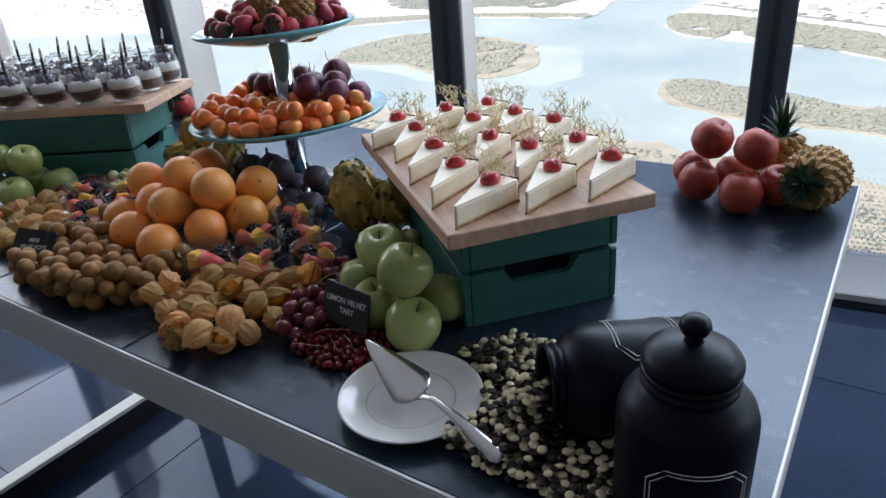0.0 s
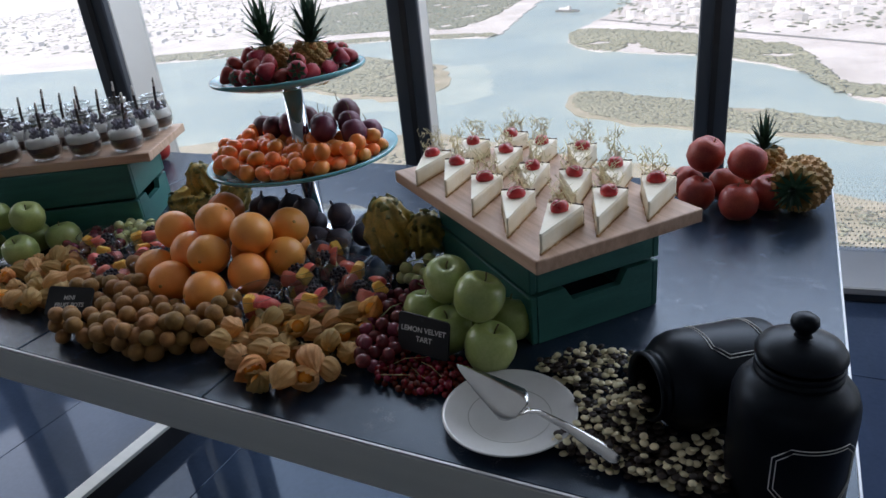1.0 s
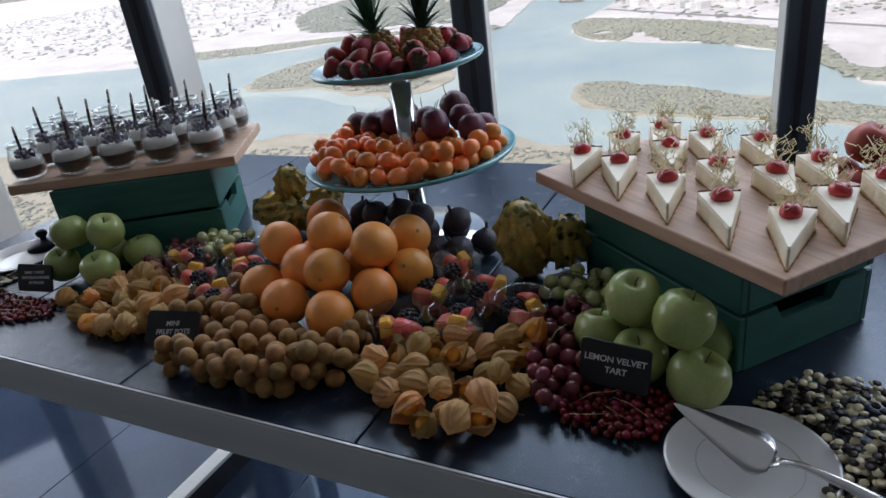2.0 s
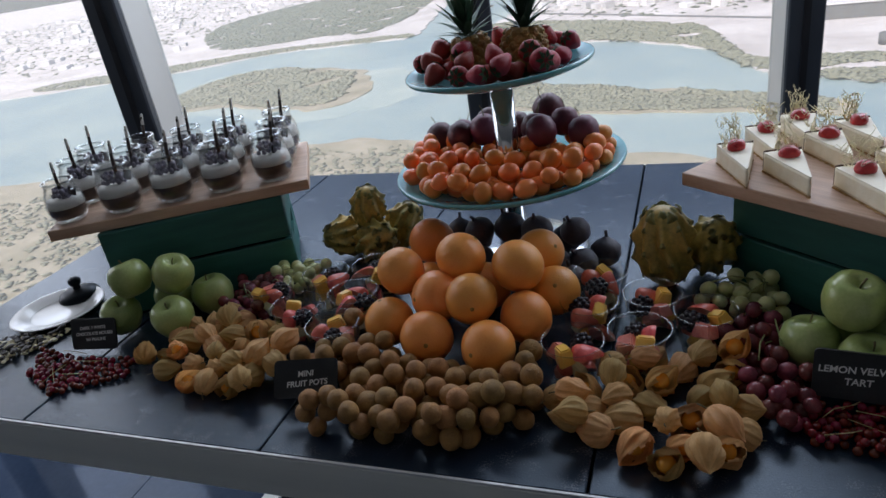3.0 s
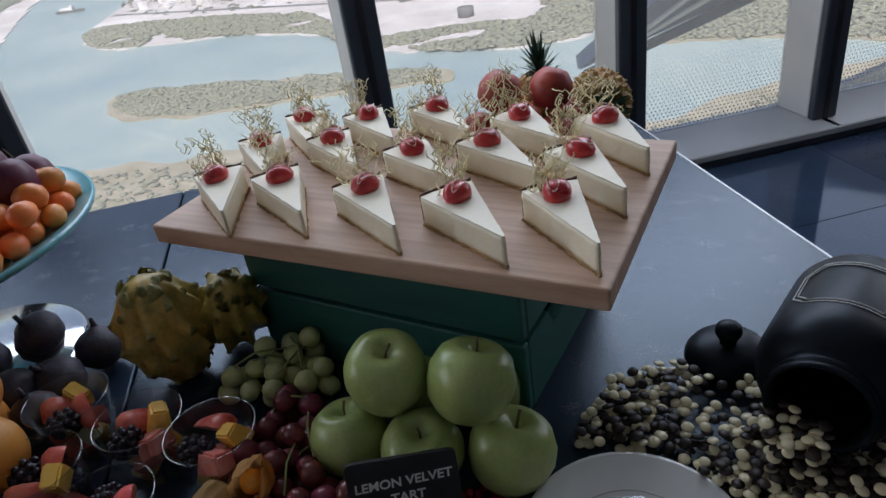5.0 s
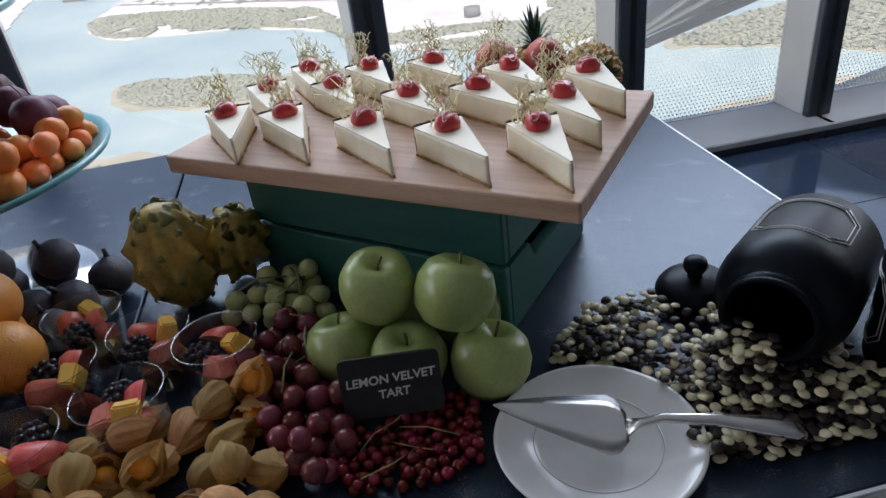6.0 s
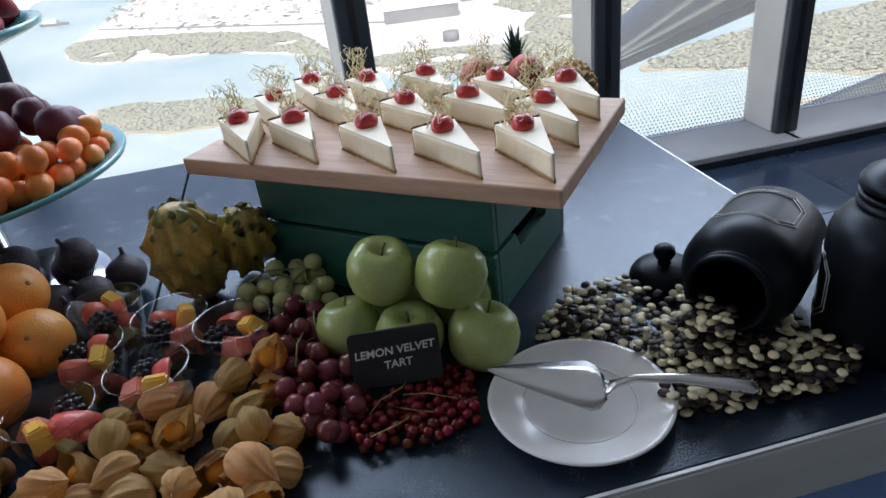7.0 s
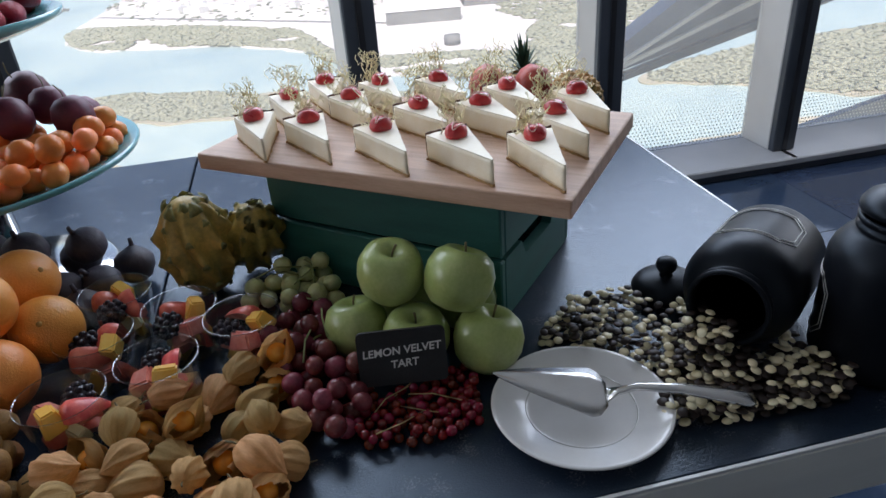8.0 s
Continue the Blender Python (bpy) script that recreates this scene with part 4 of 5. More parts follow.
DRAGONS = [(-0.755, 0.968, 0.972, 4, -4, 0), (-0.684, 0.99, 0.962, 35, 5, 15), (-1.31, 1.03, 0.95, 60, 20, 40), (-1.378, 1.06, 0.948, 75, 0, -50), (-1.28, 1.095, 0.95, 40, 0, 110), (-1.325, 1.055, 1.012, 20, 10, 10)]
df = dragon_fruit()
for k, (x, y, z, a, b, c) in enumerate(DRAGONS):
    m = pose(x, y, z, a, b, c) @ Matrix.Scale((1.08, 0.86, 0.84, 0.82, 0.8, 0.7)[k], 4)
    if k == 0:
        df.matrix_basis = m
    else:
        copy_thing(df, m)


def longan():
    return tagged(part("longan", ball(0.0134, 3, (1, 1, 0.94), 0.06, 4), LONGAN), "small round brown longan heaped on the table", "longan", "longans heaped on the table")


heap = [(-1.31, 0.56), (-1.14, 0.52), (-0.99, 0.526), (-0.9, 0.585), (-0.92, 0.69), (-1.1, 0.75), (-1.22, 0.745)]
orange_fixed = [(*o, 0.041) for o in ORANGES]
scatter(longan(), pile(150, 0.0128, heap, flat, orange_fixed + [(-1.23 + 0.022 * k, 0.577 + 0.006 * k, 0.945, 0.026) for k in (-2, -1, 0, 1, 2)], 16, 17, TOP + 0.06, 0.99), 2, 0.13)


# physalis, closed and open husks
def husk_mesh(open_tip, seed):
    """A dry papery lantern with ten ribs; an open one is torn down one side."""
    n = 60
    prof = [(0.0, 0.0185), (0.0035, 0.0186), (0.0098, 0.0168), (0.0148, 0.0118), (0.0176, 0.0055), (0.0186, -0.001), (0.0178, -0.0075), (0.0152, -0.0138), (0.0114, -0.0195), (0.0068, -0.0245), (0.0032, -0.0285), (0.0007, -0.032)]
    bm = bmesh.new()
    rings = []
    for i, (r, z) in enumerate(prof):
        ring = []
        for k in range(n):
            a = 2 * math.pi * k / n
            rib = (1 - abs(math.sin(2.5 * a))) ** 4
            vein = (1 - abs(math.sin(5 * a + 0.4))) ** 2
            w = 0.92 + 0.13 * rib + 0.09 * vein + 0.2 * noise.noise(Vector((1.5 * math.cos(a), 1.5 * math.sin(a), z * 60 + seed * 5))) + 0.05 * noise.noise(Vector((6 * math.cos(a), 6 * math.sin(a), z * 200 + seed)))
            lift = 0.0
            if open_tip:
                side = math.exp(-(((a + math.pi) % (2 * math.pi) - math.pi) / 0.95) ** 4) * min(1.0, i / 6)
                w *= 1 + 0.22 * side
                lift = 0.003 * side * noise.noise(Vector((4 * a, seed, z * 90)))
            ring.append(bm.verts.new((r * w * math.cos(a + z * 12), r * w * math.sin(a + z * 12), z + lift)))
        rings.append(ring)
    for i, (a, b) in enumerate(zip(rings, rings[1:])):
        for k in range(n):
            turn = (2 * math.pi * (k + 0.5) / n + math.pi) % (2 * math.pi) - math.pi
            if open_tip and i >= 3 and abs(turn) < 0.1 + 0.075 * i + 0.4 * noise.noise(Vector((i * 0.45, seed * 3.1, turn > 0))):
                continue
            bm.faces.new((a[k], a[(k + 1) % n], b[(k + 1) % n], b[k]))
    if open_tip:
        bmesh.ops.solidify(bm, geom=bm.faces[:], thickness=0.0004)
    return to_mesh("husk", bm, HUSK)


closed = [husk_mesh(False, k) for k in range(4)]
opened = [husk_mesh(True, k + 9) for k in range(3)]
berry_mesh = to_mesh("berry", ball(0.0112, 2), PHYSALIS)


def physalis_heap(outline, n, seed, group, top):
    rnd = random.Random(seed)
    for i, (x, y, z) in enumerate(pile(n, 0.0195, outline, flat, orange_fixed, 26, seed, top, 0.86)):
        wide = rnd.random() < 0.3
        size = Matrix.Scale(rnd.uniform(0.84, 1.1), 4)
        if wide:
            # torn side turned outwards, towards the table's front
            m = Matrix.Translation((x, y, z)) @ pose(0, 0, 0, 0, 0, -90 + rnd.uniform(-55, 55)) @ pose(0, 0, 0, 0, -rnd.uniform(5, 60), 0) @ pose(0, 0, 0, rnd.uniform(0, 360), 0, 0) @ size
        else:
            m = pose(x, y, z, rnd.uniform(60, 130), rnd.uniform(-25, 25), rnd.uniform(0, 360)) @ size
        p = thing("physalis", "physalis with open papery husk showing its orange berry" if wide else "physalis in a closed dry papery tan husk", "physalis", group, m)
        part("husk", (opened if wide else closed)[i % (3 if wide else 4)], None, p)
        if wide:
            part("berry", berry_mesh, None, p, "orange berry", True, pose(0, 0, -0.002))
        else:
            part("stalk", stalk_mesh, None, p)


stalk_mesh = to_mesh("stalk", tube([(0, 0, 0.018), (0.001, 0, 0.024), (0.004, 0, 0.03)], 0.0009, 5), STALK)
physalis_heap([(-0.905, 0.635), (-0.845, 0.565), (-0.74, 0.52), (-0.68, 0.548), (-0.635, 0.595), (-0.64, 0.7), (-0.66, 0.75), (-0.74, 0.735), (-0.82, 0.69)], 34, 3, "physalis on the table by the fruit cups", TOP + 0.085)
physalis_heap([(-1.605, 0.648), (-1.455, 0.59), (-1.325, 0.585), (-1.305, 0.655), (-1.345, 0.715), (-1.46, 0.795), (-1.54, 0.775)], 36, 8, "physalis on the table by the mousse card", TOP + 0.08)


# grapes and currants
def bunch(name, label, category, outline, n, r, mat, stalk, seed, top, group, fixed=(), stems=4, squash=(1, 1, 1.1)):
    spots = pile(n, r, outline, flat, fixed, 24, seed, top, 0.9)
    cx, cy = sum(p[0] for p in outline) / len(outline), sum(p[1] for p in outline) / len(outline)
    b = thing(name, label, category, group, pose(cx, cy, TOP))
    rnd = random.Random(seed)
    me = to_mesh("berry", ball(r, 2, squash), mat)
    for x, y, z in spots:
        part("berry", me, None, b, "", True, pose(x - cx, y - cy, z - TOP, *turned(rnd)) @ Matrix.Scale(rnd.uniform(0.88, 1.08), 4))
    for k in range(stems):
        pts = []
        for s in sorted(rnd.sample(spots, min(4, len(spots))), key=lambda p: p[0] * math.cos(k) + p[1] * math.sin(k)):
            pts.append((s[0] - cx, s[1] - cy, s[2] - TOP + r * 0.9))
        a, c = Vector(pts[0]), Vector(pts[-1])
        mid = (a + c) / 2 + Vector((rnd.uniform(-0.01, 0.01), rnd.uniform(-0.01, 0.01), r * 0.9))
        q = min(1.0, 0.06 / max(0.001, (c - a).length))
        part("stem", tube([mid + (a - mid) * q, mid, mid + (c - mid) * q], max(0.0006, r * 0.1), 5), stalk, b)
    return b


apple_fixed = [(*a, 0.037) for a in APPLES]
G_R = [(-0.675, 0.8), (-0.655, 0.7), (-0.615, 0.61), (-0.58, 0.63), (-0.565, 0.72), (-0.585, 0.81), (-0.62, 0.86)]
bunch("red_grapes", "bunch of dusky red grapes beside green apples", "grapes", G_R, 62, 0.0116, RED_GRAPE, GREEN_STALK, 4, TOP + 0.082, "bunches of red grapes", apple_fixed)
bunch("red_grapes", "bunch of dusky red grapes beside green apples", "grapes", [(-1.54, 0.8), (-1.56, 0.91), (-1.45, 0.9), (-1.4, 0.83), (-1.47, 0.76)], 44, 0.0116, RED_GRAPE, GREEN_STALK, 6, TOP + 0.085, "bunches of red grapes", apple_fixed)
bunch("green_grapes", "small bunch of pale green grapes beside the crate", "grapes", [(-0.7, 0.9), (-0.68, 0.93), (-0.6, 0.945), (-0.585, 0.87), (-0.64, 0.86)], 26, 0.012, GREEN_GRAPE, GREEN_STALK, 7, TOP + 0.055, "bunches of green grapes")
bunch("green_grapes", "small bunch of pale green grapes beside the crate", "grapes", [(-1.5, 0.92), (-1.475, 0.97), (-1.405, 0.985), (-1.395, 0.9), (-1.43, 0.875)], 26, 0.012, GREEN_GRAPE, GREEN_STALK, 8, TOP + 0.062, "bunches of green grapes")
bunch("red_currants", "sprigs of glossy red currants on the table", "currants", [(-0.598, 0.655), (-0.58, 0.6), (-0.5, 0.59), (-0.465, 0.605), (-0.455, 0.685), (-0.5, 0.675)], 125, 0.0056, CURRANT, CURRANT_STEM, 12, TOP + 0.032, "sprigs of currants", (), 5, (1, 1, 1))
bunch("red_currants", "sprigs of glossy red currants on the table", "currants", [(-1.84, 0.66), (-1.8, 0.59), (-1.7, 0.545), (-1.6, 0.61), (-1.62, 0.66), (-1.72, 0.64)], 120, 0.0056, CURRANT, CURRANT_STEM, 14, TOP + 0.03, "sprigs of currants", (), 5, (1, 1, 1))


# ---- fruit cups ----
def wedge_piece(a, b, c, seed):
    bm = bmesh.new()
    bmesh.ops.create_cube(bm, size=1)
    rnd = random.Random(seed)
    for v in bm.verts:
        v.co = Vector((v.co.x * a * (1 - 0.35 * (v.co.z > 0)) + rnd.uniform(-0.001, 0.001), v.co.y * b, v.co.z * c + rnd.uniform(-0.0015, 0.0015)))
    bmesh.ops.bevel(bm, geom=bm.edges[:], offset=0.0014, segments=2, affect="EDGES")
    return bm


def strawberry_wedge():
    """A strawberry cut lengthwise in quarters: red skin outside, paler cut faces."""
    bm = bmesh.new()
    prof = [(0.0, -0.021), (0.004, -0.0185), (0.0072, -0.0145), (0.0108, -0.007), (0.013, 0.0), (0.0136, 0.0055), (0.0115, 0.0098), (0.007, 0.012), (0.0, 0.0122)]
    turns = [1.75 * k / 8 for k in range(9)]
    rows = [[bm.verts.new((r * math.cos(a), r * math.sin(a), z)) for a in turns] for r, z in prof]
    for i in range(len(prof) - 1):
        for k in range(8):
            bm.faces.new((rows[i][k], rows[i][k + 1], rows[i + 1][k + 1], rows[i + 1][k]))
    for side in (0, 8):
        edge = [bm.verts.new(rows[i][side].co) for i in range(len(prof))]
        core = [bm.verts.new((0.0006, 0.0006, z)) for r, z in prof]
        for i in range(len(prof) - 1):
            f = bm.faces.new((core[i], edge[i], edge[i + 1], core[i + 1]) if side == 0 else (edge[i], core[i], core[i + 1], edge[i + 1]))
            f.material_index = 1
    return bm


def blackberry_mesh():
    bm = ball(0.0085, 2, (1, 1, 1.2))
    for k in range(34):
        d = fib(k, 34)
        join(bm, ball(0.0029, 1), pose(d.x * 0.0082, d.y * 0.0082, d.z * 0.0104))
    return bm


piece_mesh = {
    "mango_cube": to_mesh("mango_cube", wedge_piece(0.016, 0.016, 0.016, 1), MANGO, False),
    "watermelon_piece": to_mesh("watermelon_piece", wedge_piece(0.022, 0.015, 0.014, 2), WATERMELON, False),
    "strawberry_slice": to_mesh("strawberry_slice", strawberry_wedge(), STRAWBERRY_FLESH),
    "melon_cube": to_mesh("melon_cube", wedge_piece(0.015, 0.014, 0.015, 4), MELON, False),
    "blackberry": to_mesh("blackberry", blackberry_mesh(), BLACKBERRY),
}
piece_mesh["strawberry_slice"].materials.append(STRAWBERRY_CUT)
cup_mesh = to_mesh("glass", lathe([(0, 0), (0.03, 0), (0.0325, 0.0015), (0.0425, 0.064), (0.0432, 0.0655), (0.042, 0.0657), (0.0412, 0.064), (0.0315, 0.0035), (0, 0.0035)], 40), CUP_GLASS)


rim_mesh = to_mesh("rim", lathe([(0.042, 0.0658), (0.0426, 0.0664), (0.0432, 0.0658), (0.0426, 0.0653), (0.042, 0.0658)], 44), RIM_GLASS)


def fruit_cup(x, y, seed, yaw):
    c = thing("fruit_cup", "clear cup of mango, melon, strawberry and blackberry pieces", "fruit cup", "fruit cups on the table", pose(x, y, TOP + 0.0005, 0, 0, yaw))
    part("glass", cup_mesh, None, c, "clear tapered cup")
    part("rim", rim_mesh, None, c, "bright glass rim")
    rnd = random.Random(seed)
    lower = [("melon_cube", "watermelon_piece", "mango_cube", "strawberry_slice"), ("strawberry_slice", "melon_cube", "watermelon_piece", "blackberry"), ("watermelon_piece", "mango_cube", "strawberry_slice", "melon_cube")]
    upper = ["blackberry", "watermelon_piece", "mango_cube", "strawberry_slice"]
    if seed % 3 == 0:
        upper[1] = "strawberry_slice"
    for i, kinds in enumerate((lower[seed % 3], lower[(seed + 1) % 3], upper)):
        z = (0.012, 0.026, 0.0395)[i]
        for k, kind in enumerate(kinds):
            a = k * 2 * math.pi / len(kinds) + 0.6 * i + rnd.uniform(-0.2, 0.2)
            r = 0.0135 + 0.12 * z
            size = {"blackberry": 1.3, "strawberry_slice": 1.22}.get(kind, 1.28)
            lift = 0.0
            if i == 2:
                lift = {"blackberry": 0.007, "mango_cube": 0.011, "strawberry_slice": 0.004}.get(kind, 0.002)
                size *= 1.18
            tip = rnd.uniform(55, 100) if kind in ("strawberry_slice", "blackberry") else rnd.uniform(-30, 30)
            part(kind, piece_mesh[kind], None, c, "", True, pose(r * math.cos(a), r * math.sin(a), z + lift, tip, rnd.uniform(-25, 25), rnd.uniform(0, 360)) @ Matrix.Scale(size, 4))
    return c


CUPS = [(-0.866, 0.695), (-0.78, 0.73), (-0.857, 0.8), (-0.695, 0.786), (-0.768, 0.829), (-0.851, 0.891),
        (-1.243, 0.706), (-1.337, 0.755), (-1.253, 0.803), (-1.43, 0.818), (-1.338, 0.868), (-1.254, 0.902)]
for k, (x, y) in enumerate(CUPS):
    fruit_cup(x, y, 40 + k, 37 * k)


# ---- chalk cards ----
def lettering(lines, size, gap, parent, m):
    for i, words in enumerate(lines):
        cu = bpy.data.curves.new("lettering", "FONT")
        cu.body, cu.size, cu.align_x, cu.shear = words, size, "CENTER", 0.12
        cu.extrude, cu.offset = 0.0001, 0.00025
        tmp = bpy.data.objects.new("lettering", cu)
        scene.collection.objects.link(tmp)
        bpy.context.view_layer.update()
        me = bpy.data.meshes.new_from_object(tmp.evaluated_get(bpy.context.evaluated_depsgraph_get()))
        bpy.data.objects.remove(tmp)
        me.materials.clear()
        me.materials.append(CHALK)
        part("lettering", me, None, parent, "chalk lettering", False, m @ pose(0.002 * i, -gap * i, 0.0002, 0, 0, 3))


def card(w, h, lines, size, gap, rise, m, label):
    c = thing("sign_card", label, "sign", "slate name cards", m)
    bm = bmesh.new()
    pts = []
    for cx, cy, a0 in ((w / 2 - 0.006, h / 2 - 0.006, 0), (-w / 2 + 0.006, h / 2 - 0.006, 90), (-w / 2 + 0.006, -h / 2 + 0.006, 180), (w / 2 - 0.006, -h / 2 + 0.006, 270)):
        pts += [(cx + 0.006 * math.cos(radians(a0 + d)), cy + 0.006 * math.sin(radians(a0 + d))) for d in (0, 30, 60, 90)]
    f = bm.faces.new([bm.verts.new((x, y, -0.004)) for x, y in pts])
    up = bmesh.ops.extrude_face_region(bm, geom=[f])["geom"]
    for v in up:
        if isinstance(v, bmesh.types.BMVert):
            v.co.z = 0
    bmesh.ops.recalc_face_normals(bm, faces=bm.faces[:])
    part("slate", bm, SLATE, c, "", False)
    lettering(lines, size, gap, c, Matrix.Translation((0, rise, 0)))
    return c


card(0.092, 0.06, ["LEMON VELVET", "TART"], 0.0118, 0.0145, 0.004, pose(-0.531, 0.668, 0.953, 76, 0, -8), "black slate card with chalk lettering leaning on green apples")
card(0.092, 0.054, ["MINI", "FRUIT POTS"], 0.0112, 0.0135, 0.003, pose(-1.23, 0.588, 0.949, 50, 3, 16), "black slate card with chalk lettering resting on longans")
card(0.092, 0.056, ["DARK & WHITE", "CHOCOLATE MOUSSE", "W/ PRALINE"], 0.0076, 0.0105, 0.009, pose(-1.722, 0.678, 0.935, 68, 0, 8), "black slate card with chalk lettering leaning on green apples")


# ---- plate, server, jars, chocolate drops ----
def plate(x, y, z):
    p = thing("side_plate", "white porcelain side plate with a thin grey ring on the table", "plate", "side plates on the table", pose(x, y, z))
    part("dish", lathe([(0, 0.002), (0.045, 0.002), (0.05, 0.0), (0.054, 0.003), (0.088, 0.0135), (0.0905, 0.0152), (0.0895, 0.0168), (0.086, 0.0162), (0.056, 0.0075), (0.05, 0.0055), (0, 0.005)], 64), PORCELAIN, p)
    part("rim_line", lathe([(0.0548, 0.0074), (0.0554, 0.008), (0.056, 0.0078)], 64), PLATE_LINE, p, "thin grey line")
    return p


plate(-0.366, 0.59, TOP)
plate(-1.93, 0.785, TOP)


def server():
    s = thing("cake_server", "polished steel cake server resting on the white plate", "cake server", "", pose(-0.346, 0.58, TOP - 0.008))
    tip, neck, end = Vector((-0.105, 0.034, 0.062)), Vector((0.002, 0.0, 0.034)), Vector((0.136, -0.044, 0.03))
    axis = (neck - tip).normalized()
    side = Vector((-0.31, -0.95, -0.25)).normalized()
    bm = bmesh.new()
    prev = None
    for q in (0.0, 0.02, 0.06, 0.12, 0.2, 0.32, 0.45, 0.6, 0.75, 0.86, 0.93, 0.97, 1.0):
        w = 0.03 * min(1.0, (q * 1.1) ** 0.75) * (1 if q < 0.9 else 1 - (q - 0.9) * 5.5)
        p = tip + (neck - tip) * q
        cur = [bm.verts.new(p + side * w * k + Vector((0, 0, -0.0008 * (1 - abs(k))))) for k in (-1, -0.5, 0, 0.5, 1)]
        if prev:
            for k in range(4):
                bm.faces.new((prev[k], cur[k], cur[k + 1], prev[k + 1]))
        prev = cur
    bmesh.ops.remove_doubles(bm, verts=bm.verts[:], dist=0.0002)
    bmesh.ops.solidify(bm, geom=bm.faces[:], thickness=0.0014)
    part("blade", bm, SILVER, s, "broad flat steel blade")
    hb = bmesh.new()
    prev = None
    for q, w, t, up in ((0, 0.009, 0.0025, 0.0), (0.08, 0.0042, 0.003, 0.006), (0.2, 0.0038, 0.003, 0.012), (0.5, 0.0062, 0.003, 0.011), (0.8, 0.0095, 0.003, 0.005), (0.95, 0.01, 0.0026, 0.001), (1.0, 0.006, 0.0016, 0)):
        p = neck + (end - neck) * q + Vector((0, 0, up))
        cur = [hb.verts.new(p + side * w * math.cos(a) + Vector((0, 0, t * math.sin(a)))) for a in (2 * math.pi * k / 10 for k in range(10))]
        if prev:
            for k in range(10):
                hb.faces.new((prev[k], cur[k], cur[(k + 1) % 10], prev[(k + 1) % 10]))
        else:
            hb.faces.new(cur)
        prev = cur
    hb.faces.new(prev[::-1])
    bmesh.ops.recalc_face_normals(hb, faces=hb.faces[:])
    part("handle", hb, SILVER, s, "slim polished handle")
    return s


server()

JAR = [(0, 0), (0.053, 0), (0.059, 0.003), (0.0618, 0.012), (0.0621, 0.112), (0.0614, 0.124), (0.058, 0.135), (0.0515, 0.144), (0.045, 0.149), (0.0415, 0.1515), (0.0405, 0.154), (0.0425, 0.1555), (0.0428, 0.159),
       (0.0405, 0.1605), (0.0402, 0.163), (0.0425, 0.1645), (0.0428, 0.1685), (0.0405, 0.17), (0.0372, 0.167), (0.0365, 0.154), (0.045, 0.142), (0.056, 0.128), (0.0578, 0.112), (0.0575, 0.012), (0.05, 0.006), (0, 0.006)]
LID = [(0, 0.0), (0.036, 0.0), (0.037, 0.002), (0.042, 0.003), (0.0434, 0.006), (0.043, 0.0095), (0.039, 0.016), (0.027, 0.0225), (0.0115, 0.026), (0.0, 0.0268)]
KNOB = [(0, 0.0255), (0.009, 0.0258), (0.0078, 0.028), (0.0072, 0.031), (0.011, 0.0345), (0.0136, 0.0405), (0.0124, 0.0465), (0.0075, 0.0505), (0, 0.0515)]


def label_frame(r, half, z0, z1, t, cut=0.016):
    """A double chalk-white outline with cut corners that lies round the jar's side."""
    bm = bmesh.new()
    for inset in (0.0, 0.0042):
        h, a, b, c = half - inset, z0 + inset, z1 - inset, cut - inset * 0.4
        line = [(-h + c, a), (h - c, a), (h, a + c), (h, b - c), (h - c, b), (-h + c, b), (-h, b - c), (-h, a + c), (-h + c, a)]
        dense = []
        for p, q in zip(line, line[1:]):
            k = max(1, int(math.hypot(q[0] - p[0], q[1] - p[1]) / 0.006))
            dense += [(p[0] + (q[0] - p[0]) * i / k, p[1] + (q[1] - p[1]) * i / k) for i in range(k)]
        dense.append(line[-1])
        tube([((r + 0.0004) * math.cos(u / r), (r + 0.0004) * math.sin(u / r), z) for u, z in dense], t, 5, 1.0, bm)
    return bm


def jar(m, label, with_lid, face):
    j = thing("storage_jar", label, "jar", "black storage jars", m)
    part("body", lathe(JAR, 48), JAR_BLACK, j, "matt black rounded body")
    for a in face:
        part("label_outline", label_frame(0.0621, 0.046, 0.028, 0.102, 0.0006), CHALK, j, "thin white label outline", True, pose(0, 0, 0, 0, 0, a))
    if with_lid:
        lid = part("lid", lathe(LID, 40), JAR_BLACK, j, "black lid with round knob", True, pose(0, 0, 0.1705))
        part("knob", lathe(KNOB, 28), JAR_BLACK, lid, "round black knob")
    return j


jar(pose(-0.039, 0.581, TOP), "matt black storage jar with knobbed lid and white label outline", True, (-62, 128))
jar(pose(-0.066, 0.722, TOP + 0.0632, 0, -86.5, 39), "open black storage jar lying on its side spilling chocolate drops", False, (4,))
lid = thing("jar_lid", "black ceramic jar lid with round knob on the table", "jar lid", "loose jar lids")
part("cap", lathe(LID, 40), JAR_BLACK, lid, "domed black cap")
part("knob", lathe(KNOB, 28), JAR_BLACK, lid, "round black knob")
lid.matrix_basis = pose(-0.182, 0.757, TOP + 0.008, 3, -4, 0) @ Matrix.Scale(0.97, 4)
copy_thing(lid, pose(-1.94, 0.85, TOP))


